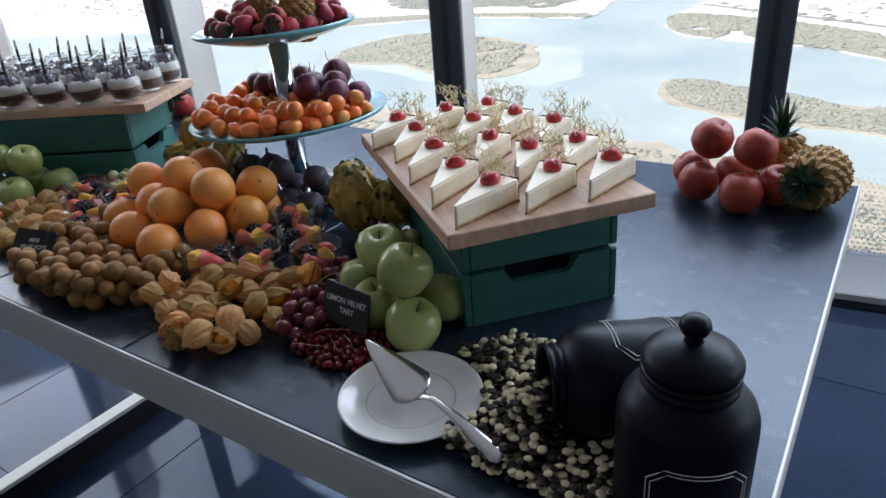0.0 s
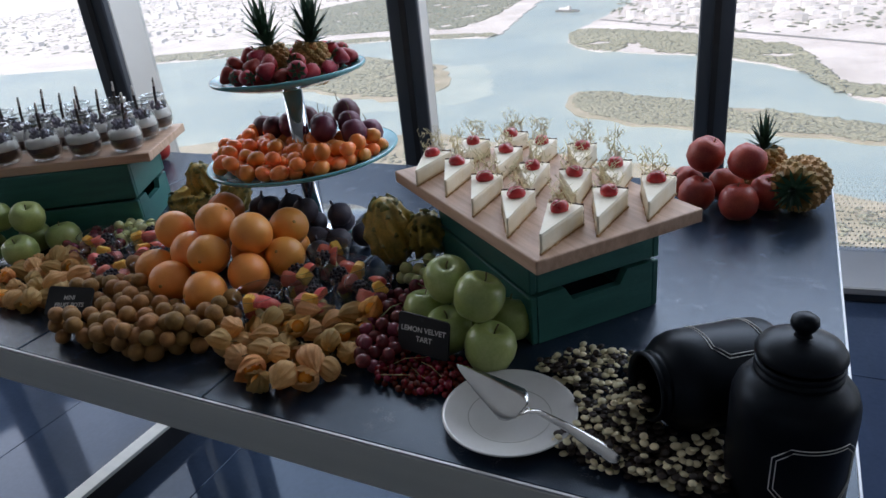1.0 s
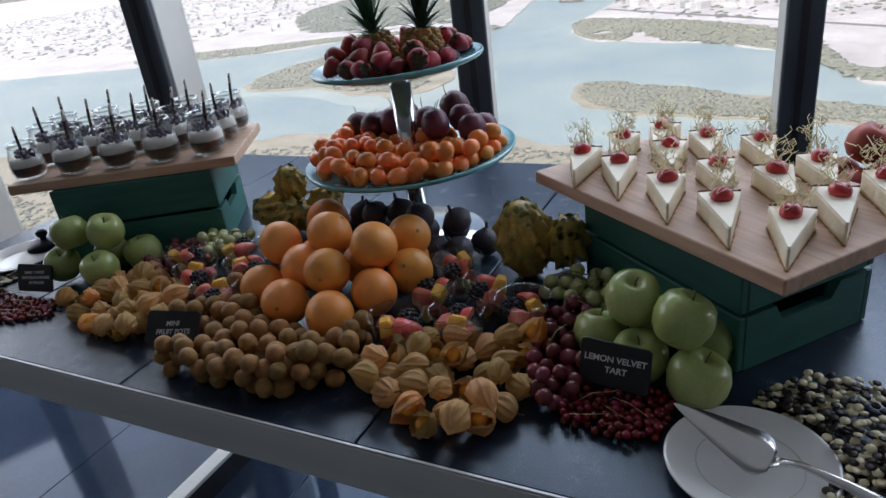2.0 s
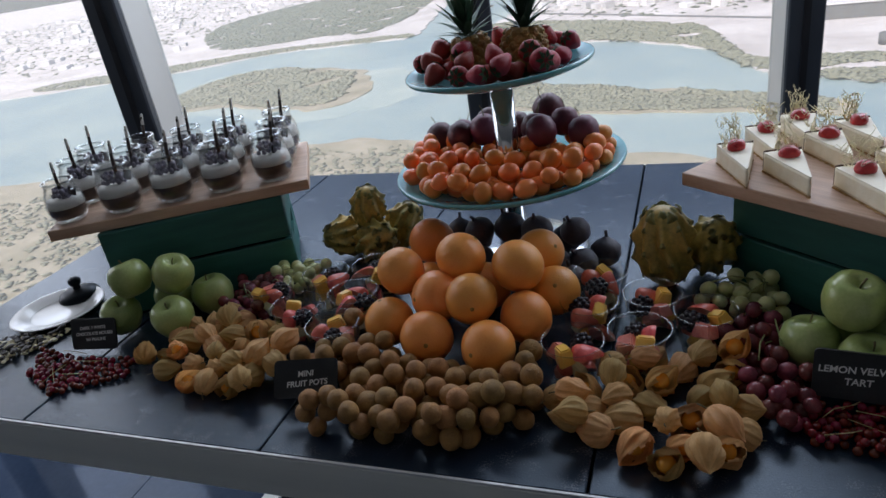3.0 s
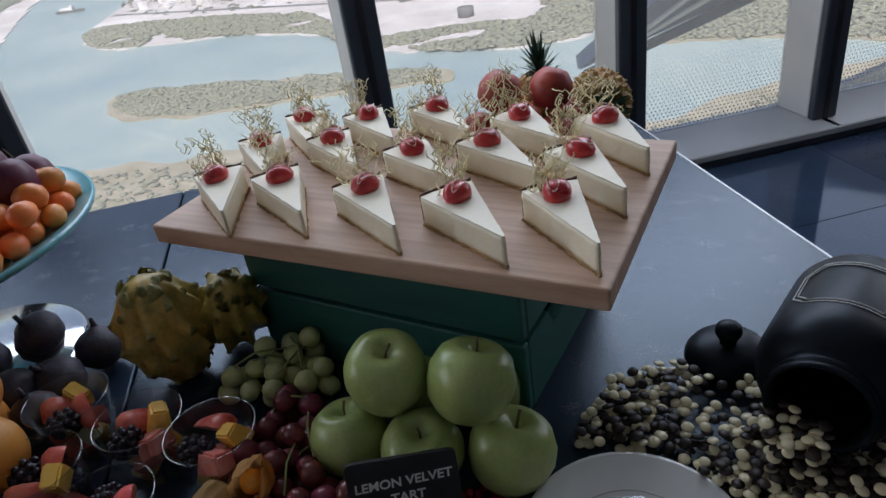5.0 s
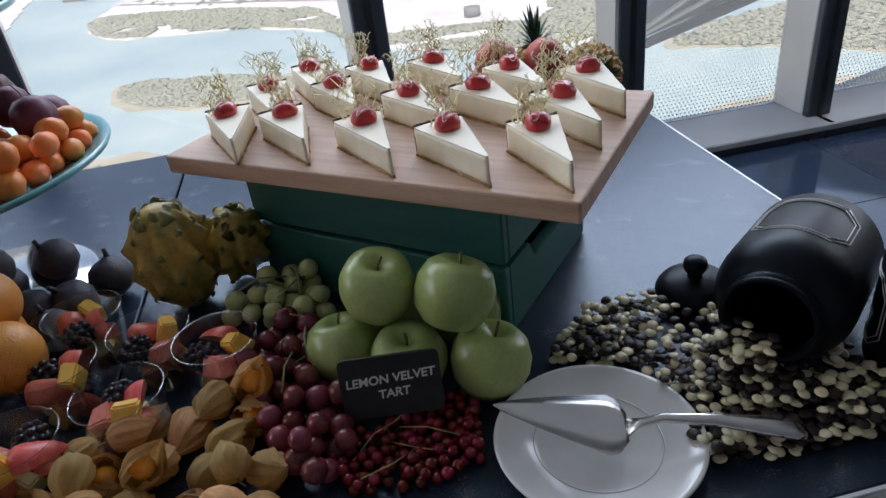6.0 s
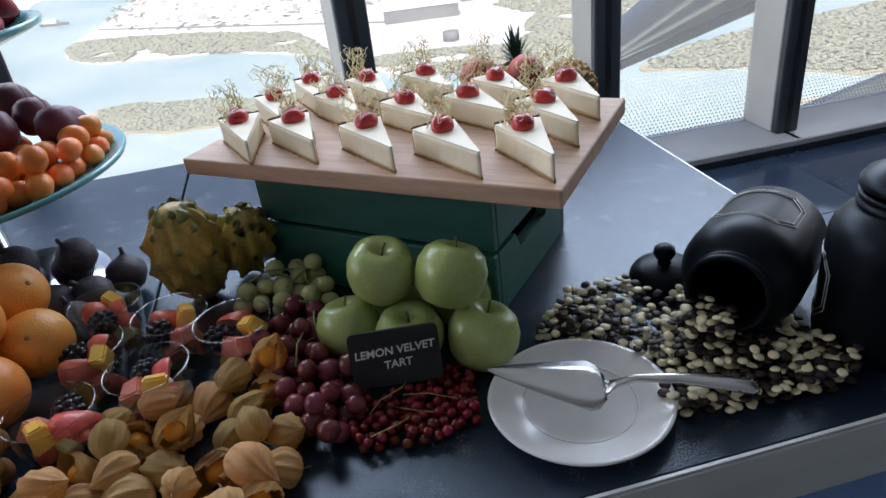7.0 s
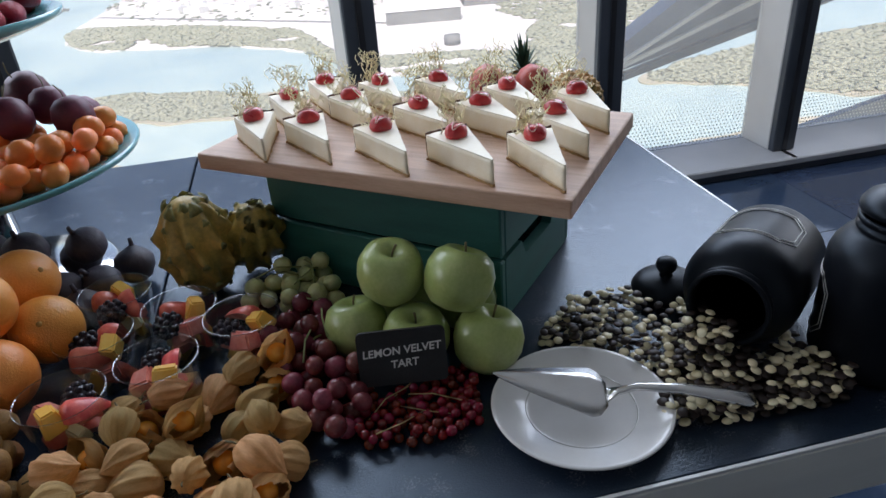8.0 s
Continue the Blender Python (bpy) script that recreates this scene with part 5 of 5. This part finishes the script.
def drops(seed, name, label, mat, places):
    """Small flat-bottomed chocolate drops heaped loosely."""
    rnd = random.Random(seed)
    bm = bmesh.new()
    proto = lathe([(0, 0.0), (0.0062, 0.0), (0.0069, 0.0009), (0.0062, 0.0023), (0.0036, 0.0034), (0, 0.0037)], 14)
    me = bpy.data.meshes.new("drop")
    proto.to_mesh(me)
    proto.free()
    for x, y, z in places:
        tmp = me.copy()
        tmp.transform(pose(x, y, z - 0.001, rnd.gauss(0, 11), rnd.gauss(0, 11), rnd.uniform(0, 360)) @ Matrix.Scale(rnd.uniform(0.72, 0.9), 4))
        bm.from_mesh(tmp)
        bpy.data.meshes.remove(tmp)
    bpy.data.meshes.remove(me)
    ob = part(name, bm, mat)
    return tagged(ob, label, "chocolate", "", "stuff")


SPILL = [(-0.368, 0.706), (-0.345, 0.735), (-0.3, 0.768), (-0.255, 0.765), (-0.2, 0.75), (-0.13, 0.69), (-0.1, 0.6), (-0.086, 0.545), (-0.12, 0.525), (-0.18, 0.53), (-0.25, 0.532), (-0.298, 0.55), (-0.275, 0.6), (-0.295, 0.66), (-0.34, 0.69)]


def spill_floor(x, y):
    return TOP + 0.016 * math.exp(-((x + 0.22) ** 2 + (y - 0.7) ** 2) / 0.005)


SOLID = [(-0.182, 0.757, TOP + 0.012, 0.052), (-0.039, 0.581, TOP + 0.02, 0.062), (-0.039, 0.581, TOP + 0.06, 0.062), (-0.153, 0.652, TOP + 0.066, 0.05), (-0.128, 0.672, TOP + 0.0645, 0.06), (-0.088, 0.704, TOP + 0.0632, 0.06)]
MOUTH = [(-0.262, 0.6), (-0.25, 0.645), (-0.215, 0.668), (-0.19, 0.64), (-0.175, 0.61), (-0.178, 0.575), (-0.22, 0.56)]
CORE = [(-0.238, 0.612), (-0.23, 0.64), (-0.205, 0.645), (-0.188, 0.618), (-0.195, 0.592), (-0.22, 0.585)]
pieces = pile(690, 0.0050, SPILL, spill_floor, SOLID + [(-0.367, 0.592, TOP, 0.084)], 7, 3, TOP + 0.03, 0.8)
pieces += pile(150, 0.0050, MOUTH, flat, SOLID[3:] + [(*p, 0.0050) for p in pieces], 2, 5, TOP + 0.034, 0.8)
pieces += pile(160, 0.0050, CORE, flat, SOLID[3:] + [(*p, 0.0050) for p in pieces], 1, 6, TOP + 0.06, 0.8)
rnd = random.Random(8)
rnd.shuffle(pieces)
drops(1, "white_chocolate_drops", "scattered white chocolate drops spilling from a jar", WHITE_CHOC, pieces[: int(len(pieces) * 0.44)])
drops(2, "dark_chocolate_drops", "scattered dark chocolate drops spilling from a jar", CHOC, pieces[int(len(pieces) * 0.44):])
FAR = [(-1.85, 0.67), (-1.84, 0.74), (-1.88, 0.71), (-1.95, 0.69), (-1.99, 0.63), (-1.91, 0.59)]
pieces = pile(160, 0.0046, FAR, flat, (), 7, 4, TOP + 0.03, 0.8)
drops(3, "white_chocolate_drops", "scattered white chocolate drops beside red currants", WHITE_CHOC, pieces[:80])
drops(4, "dark_chocolate_drops", "scattered dark chocolate drops beside red currants", CHOC, pieces[80:])


# ---- outside, far below ----
SEA = -100.0


def smooth_line(pts, k=6, rough=0.0, seed=0):
    """A closed rounded outline through a few corners, with an uneven edge."""
    out, n = [], len(pts)
    for i in range(n):
        p0, p1, p2, p3 = (Vector((*pts[(i + d) % n], 0)) for d in (-1, 0, 1, 2))
        for j in range(k):
            t = j / k
            v = 0.5 * (2 * p1 + (p2 - p0) * t + (2 * p0 - 5 * p1 + 4 * p2 - p3) * t * t + (3 * p1 - p0 - 3 * p2 + p3) * t ** 3)
            v += rough * Vector((noise.noise(v * 0.05 + Vector((seed, 0, 0))), noise.noise(v * 0.05 + Vector((0, seed, 9))), 0))
            out.append((v.x, v.y))
    return out


def land(name, pts, z, mat, label, rough=6.0, seed=1, k=14):
    bm = bmesh.new()
    line = smooth_line(pts, k, rough, seed)
    top = [bm.verts.new((x, y, z)) for x, y in line]
    low = [bm.verts.new((x, y, SEA - 2)) for x, y in line]
    for i in range(len(line)):
        j = (i + 1) % len(line)
        bm.faces.new((top[i], low[i], low[j], top[j]))
    edges = [bm.edges.get((top[i], top[(i + 1) % len(top)])) for i in range(len(top))]
    bmesh.ops.triangle_fill(bm, edges=edges, use_beauty=True)
    bmesh.ops.recalc_face_normals(bm, faces=bm.faces[:])
    return tagged(part(name, bm, mat, None, "", False), label, "land", "", "structure")


def woods(name, pts, n, size, mat, label, seed, z, rough=6.0, lift=0.22):
    """Low dense trees, each an uneven clump."""
    rnd = random.Random(seed)
    line = smooth_line(pts, 6, rough, seed)
    xs, ys = [p[0] for p in line], [p[1] for p in line]
    protos = []
    for k in range(5):
        b = ball(1, 1, (1.3, 0.9, 0.3), 1.6, k + seed)
        me = bpy.data.meshes.new("clump")
        b.to_mesh(me)
        b.free()
        protos.append((np.array([v.co[:] for v in me.vertices]), [tuple(p.vertices) for p in me.polygons]))
        bpy.data.meshes.remove(me)
    verts, faces, done = [], [], 0
    while done < n:
        x, y = rnd.uniform(min(xs), max(xs)), rnd.uniform(min(ys), max(ys))
        if not inside((x, y), line):
            continue
        done += 1
        if noise.noise(Vector((x, y, 0)) * 0.03) < -0.42:
            continue
        co, fs = protos[rnd.randrange(5)]
        s, a = size * rnd.uniform(0.6, 1.35), rnd.uniform(0, 6.28)
        c, q = math.cos(a), math.sin(a)
        base = len(verts)
        verts += [(x + s * (p[0] * c - p[1] * q), y + s * (p[0] * q + p[1] * c), z + s * (p[2] + lift)) for p in co]
        faces += [tuple(i + base for i in f) for f in fs]
    me = bpy.data.meshes.new(name)
    me.from_pydata(verts, [], faces)
    me.materials.append(mat)
    shade(me, True)
    return tagged(new(name, me), label, "trees", "", "stuff")


structure("water", box(-6000, 4500, -600, 9000, SEA - 30, SEA), WATER, "pale turquoise lagoon water far below", "water")
ISLE_A = [(-408, 436), (-433, 520), (-390, 583), (-278, 540), (-241, 493), (-225, 423), (-266, 409), (-335, 435)]
ISLE_B = [(-121, 438), (-111, 386), (-62, 360), (2, 349), (64, 334), (62, 358), (10, 385), (-64, 419)]
ISLE_C = [(173, 324), (204, 348), (245, 361), (347, 379), (433, 371), (403, 300), (321, 251), (254, 260), (218, 297)]
NEAR = [(-595, 197), (-361, 282), (-206, 329), (-146, 326), (-79, 301), (-9, 287), (62, 257), (123, 227), (178, 240), (269, 231), (391, 158), (420, -120), (-520, -120)]
WEST = [(-1893, 371), (-959, 501), (-556, 603), (-442, 673), (-318, 684), (-279, 690), (-299, 814), (-335, 1035), (-350, 1241), (-401, 2246), (-857, 4863), (-4999, 5524), (-5814, 430)]
EAST = [(-193, 711), (-164, 603), (-67, 562), (2, 506), (40, 420), (67, 397), (121, 364), (165, 375), (244, 470), (389, 576), (706, 668), (1681, 900), (2079, 4344), (-231, 4735), (-231, 2211), (-207, 1216), (-189, 954)]
land("shoal", [(x * 1.0 + 16 * math.cos(k), y + 14 * math.sin(k * 1.7)) for k, (x, y) in enumerate([(-423, 425), (-451, 521), (-396, 599), (-270, 555), (-209, 511), (-188, 414), (-250, 392), (-335, 418)])], SEA + 0.1, SHALLOWS, "pale sandy shallows round an island", 10, 3)
land("island", ISLE_A, SEA + 0.6, ISLE_SAND, "low sandy island with mangroves", 8, 1)
land("island", ISLE_B, SEA + 0.6, ISLE_SAND, "low sandy island with mangroves", 6, 2)
land("island", ISLE_C, SEA + 0.6, ISLE_SAND, "low sandy island with mangroves", 6, 4)
land("shore", NEAR, SEA + 0.8, ISLE_SAND, "sandy shore with scrub below the tower", 8, 5)
land("shore", WEST, SEA + 0.8, SAND, "bleached sandy shore with sparse buildings", 8, 6)
land("shore", EAST, SEA + 0.8, SAND, "bleached sandy shore with sparse buildings", 6, 7)


def shrink(pts, q, dx=0.0, dy=0.0):
    cx, cy = sum(p[0] for p in pts) / len(pts), sum(p[1] for p in pts) / len(pts)
    return [(cx + (x - cx) * q + dx, cy + (y - cy) * q + dy) for x, y in pts]


woods("mangroves", shrink(ISLE_A, 0.9, -8, 4), 6760, 1.86, MANGROVE, "grey-green mangrove thicket on an island", 1, SEA + 0.6)
woods("mangroves", shrink(ISLE_B, 0.93, 0, 3), 4420, 1.43, MANGROVE, "grey-green mangrove thicket on an island", 2, SEA + 0.6)
woods("mangroves", shrink(ISLE_C, 0.94), 5720, 1.8, MANGROVE, "grey-green mangrove thicket on an island", 3, SEA + 0.6)
woods("mangroves", [(-192, 709), (-164, 605), (-67, 564), (2, 508), (30, 440), (67, 398), (121, 366), (165, 378), (242, 474), (216, 546), (178, 499), (143, 432), (109, 440), (59, 454), (31, 465), (6, 581), (-22, 613), (-101, 674)],
      9880, 1.98, MANGROVE, "grey-green mangrove belt along the shore", 4, SEA + 0.8, 3.0)
woods("mangroves", [(-687, 578), (-556, 605), (-442, 675), (-318, 686), (-282, 692), (-300, 707), (-440, 704), (-583, 658), (-712, 616)], 3380, 1.98, MANGROVE, "grey-green mangrove belt along the shore", 5, SEA + 0.8, 3.0)
woods("parkland_trees", [(-579, 759), (-770, 1044), (-691, 1320), (-406, 1176), (-368, 1006), (-350, 771), (-423, 769)], 13520, 2.48, PARK_GREEN, "dark green dense parkland trees", 6, SEA + 0.8)
woods("scrub", [(-361, 242), (-206, 312), (-147, 311), (-79, 288), (-8, 274), (62, 246), (123, 220), (178, 227), (269, 220), (341, 146), (103, 144), (-362, 161)], 5200, 1.24, MANGROVE, "patchy scrub along the near shore", 7, SEA + 0.8, 10.0, 0.3)
woods("scattered_trees", [(-2251, 946), (-897, 664), (-721, 1011), (-752, 1679), (-1728, 2382)], 3900, 2.6, PARK_GREEN, "scattered trees among pale far buildings", 8, SEA + 0.8, 10)
woods("scattered_trees", [(-172, 782), (32, 646), (148, 814), (124, 1117), (-182, 1167)], 1092, 2.11, PARK_GREEN, "scattered trees among pale far buildings", 9, SEA + 0.8, 10)
woods("mangroves", [(193, 512), (177, 583), (228, 721), (379, 727), (381, 593), (249, 479)], 4160, 2.36, MANGROVE, "grey-green mangrove thicket on the shore", 10, SEA + 0.8, 5)


def houses(name, region, n, seed, label, turn, sizes=(6, 16)):
    """Far low flat-roofed houses, too small to tell apart."""
    rnd = random.Random(seed)
    bm = bmesh.new()
    xs, ys = [p[0] for p in region], [p[1] for p in region]
    done = 0
    while done < n:
        x, y = rnd.uniform(min(xs), max(xs)), rnd.uniform(min(ys), max(ys))
        if not inside((x, y), region):
            continue
        done += 1
        w, d, h = rnd.uniform(*sizes), rnd.uniform(*sizes), rnd.uniform(3, 7)
        join(bm, box(-w / 2, w / 2, -d / 2, d / 2, 0, h), pose(x, y, SEA + 0.8, 0, 0, turn + rnd.choice((0, 90))))
    return tagged(part(name, bm, ROOF_WHITE, None, "", False), label, "houses", "", "stuff")


houses("far_houses", [(-2251, 946), (-897, 664), (-630, 740), (-823, 1075), (-746, 1769), (-1850, 2492)], 330, 1, "far cluster of low pale houses", 25, (8, 22))
houses("far_houses", [(-161, 781), (42, 658), (64, 857), (-164, 1056)], 130, 2, "far rows of low pale houses", 40, (5, 11))
houses("far_houses", [(-291, 1412), (280, 969), (720, 1245), (217, 2299), (-269, 2399)], 160, 3, "far cluster of low pale houses", 10, (12, 30))


def warehouse(x, y, w, d, h, yaw):
    t = thing("warehouse", "long low warehouse with a white sheet roof", "building", "far warehouses", pose(x, y, SEA + 0.8, 0, 0, yaw))
    # Shade below the roof is put into the wall's dark grey.
    part("wall", box(-w / 2, w / 2, -d / 2, d / 2, 0, h - 1), ASPHALT, t, "grey wall with shade put into its colour", False)
    part("roof", box(-w / 2 - 1, w / 2 + 1, -d / 2 - 1, d / 2 + 1, h - 0.9, h, 0.2), ROOF_WHITE, t, "white roof", False)


warehouse(117, 640, 60, 170, 11, -8)
warehouse(179, 654, 40, 90, 9, -8)
tank = thing("storage_tank", "round grey storage tank on bare white sand", "tank", "", pose(107, 467, SEA + 0.8))
part("shell", lathe([(0, 0), (5.6, 0), (5.6, 6.2), (0, 6.8)], 28), ASPHALT, tank, "grey cylindrical shell")
structure("road", box(-230, 120, -3, 3, -0.2, 0.15), ASPHALT, "far grey road on sand", "road").matrix_basis = pose(-7, 639, SEA + 0.9, 0, 0, -38)

boat = thing("ferry_boat", "small white ferry on the far channel", "boat", "", pose(-252, 872, SEA, 0, 0, -20))
hull = bmesh.new()
ring0 = [(-17, -4), (10, -4), (18, 0), (10, 4), (-17, 4)]
lo, hi = [hull.verts.new((x * 0.93, y * 0.8, -0.5)) for x, y in ring0], [hull.verts.new((x, y, 2.6)) for x, y in ring0]
hull.faces.new(hi)
for i in range(5):
    hull.faces.new((lo[i], lo[(i + 1) % 5], hi[(i + 1) % 5], hi[i]))
part("hull", hull, ASPHALT, boat, "dark hull", False)
part("cabin", box(-12, 4, -3, 3, 2.62, 5.5, 0.3), ROOF_WHITE, boat, "white cabin", False)
part("wheelhouse", box(0, 3.5, -2, 2, 5.52, 7.5, 0.3), ROOF_WHITE, boat, "", False)

# silver cladding of the tower's outer skin, sloping past the glass
skin = thing("tower_canopy", "sloping silver mesh canopy of the tower outside the glass", "canopy", "", pose(0, 0, 0))


def slab(pts, t, name, mat):
    bm = bmesh.new()
    f = bm.faces.new([bm.verts.new(p) for p in pts])
    up = bmesh.ops.extrude_face_region(bm, geom=[f])["geom"]
    n = (Vector(pts[1]) - Vector(pts[0])).cross(Vector(pts[2]) - Vector(pts[0])).normalized()
    for v in up:
        if isinstance(v, bmesh.types.BMVert):
            v.co += n * t
    bmesh.ops.recalc_face_normals(bm, faces=bm.faces[:])
    return part(name, bm, mat, skin, "", False)


slab([(1.2, 4.6, -0.01), (5.5, 4.6, 1.02), (5.5, 4.75, 2.7), (1.25, 4.75, 0.03)], 0.06, "canopy_band", CLADDING)
slab([(1.18, 4.5, -0.05), (5.5, 4.5, 0.98), (5.5, 4.5, 1.09), (1.2, 4.5, 0.0)], 0.05, "canopy_rib", MULLION_DARK)
for rise in (0.35, 0.5):
    slab([(1.4, 4.52, 0.05), (5.5, 4.52, 0.03 + 4.1 * rise), (5.5, 4.52, 0.09 + 4.1 * rise), (1.4, 4.52, 0.07)], 0.03, "canopy_seam", STEEL)
slab([(3.1, 4.6, -0.6), (5.5, 4.6, -0.13), (5.5, 4.7, -1.3), (3.1, 4.7, -1.0)], 0.06, "lower_band", CLADDING)

# ---- floor tiles and frit dots ----
tile_mesh = to_mesh("tile", box(-0.3985, 0.3985, -0.3985, 0.3985, -0.008, 0.0, 0.001), FLOOR, False)
floor_ob = bpy.data.objects["floor"]
for i in range(13):
    for j in range(11):
        x, y = -5.2 + 0.8 * i, -4.6 + 0.8 * j
        if y + 0.4 < min(facade_y(x - 0.4), facade_y(x + 0.4)) - 0.02:
            part("tile", tile_mesh, None, floor_ob, "", False, pose(x, y, 0))

dot_bm = bmesh.new()
bmesh.ops.create_circle(dot_bm, cap_ends=True, segments=6, radius=0.0056)
one = bpy.data.meshes.new("dot")
dot_bm.to_mesh(one)
dot_bm.free()
co = np.array([v.co[:] for v in one.vertices])
bpy.data.meshes.remove(one)
for i, (a, b) in enumerate(zip(POSTS, POSTS[1:])):
    if not 5 <= i <= 7:
        continue
    w = math.hypot(b[0] - a[0], b[1] - a[1])
    verts, faces = [], []
    for r in range(18):
        for c in range(int((w - 0.1) / 0.021)):
            x, z = 0.05 + 0.021 * (c + 0.5 * (r % 2)), SILL_Z + 0.02 + 0.0185 * r
            base = len(verts)
            verts += [(x + p[0] * (0.8 - r / 40), -0.0072, z + p[1] * (0.8 - r / 40)) for p in co]
            faces.append(tuple(range(base, base + 6)))
    me = bpy.data.meshes.new("frit_dots")
    me.from_pydata(verts, [], faces)
    me.materials.append(FRIT)
    ob = new("frit_dots", me)
    ob.parent = bpy.data.objects[f"window_{i + 1}"]
    ob["label"] = "pale printed dots on the lower glass"
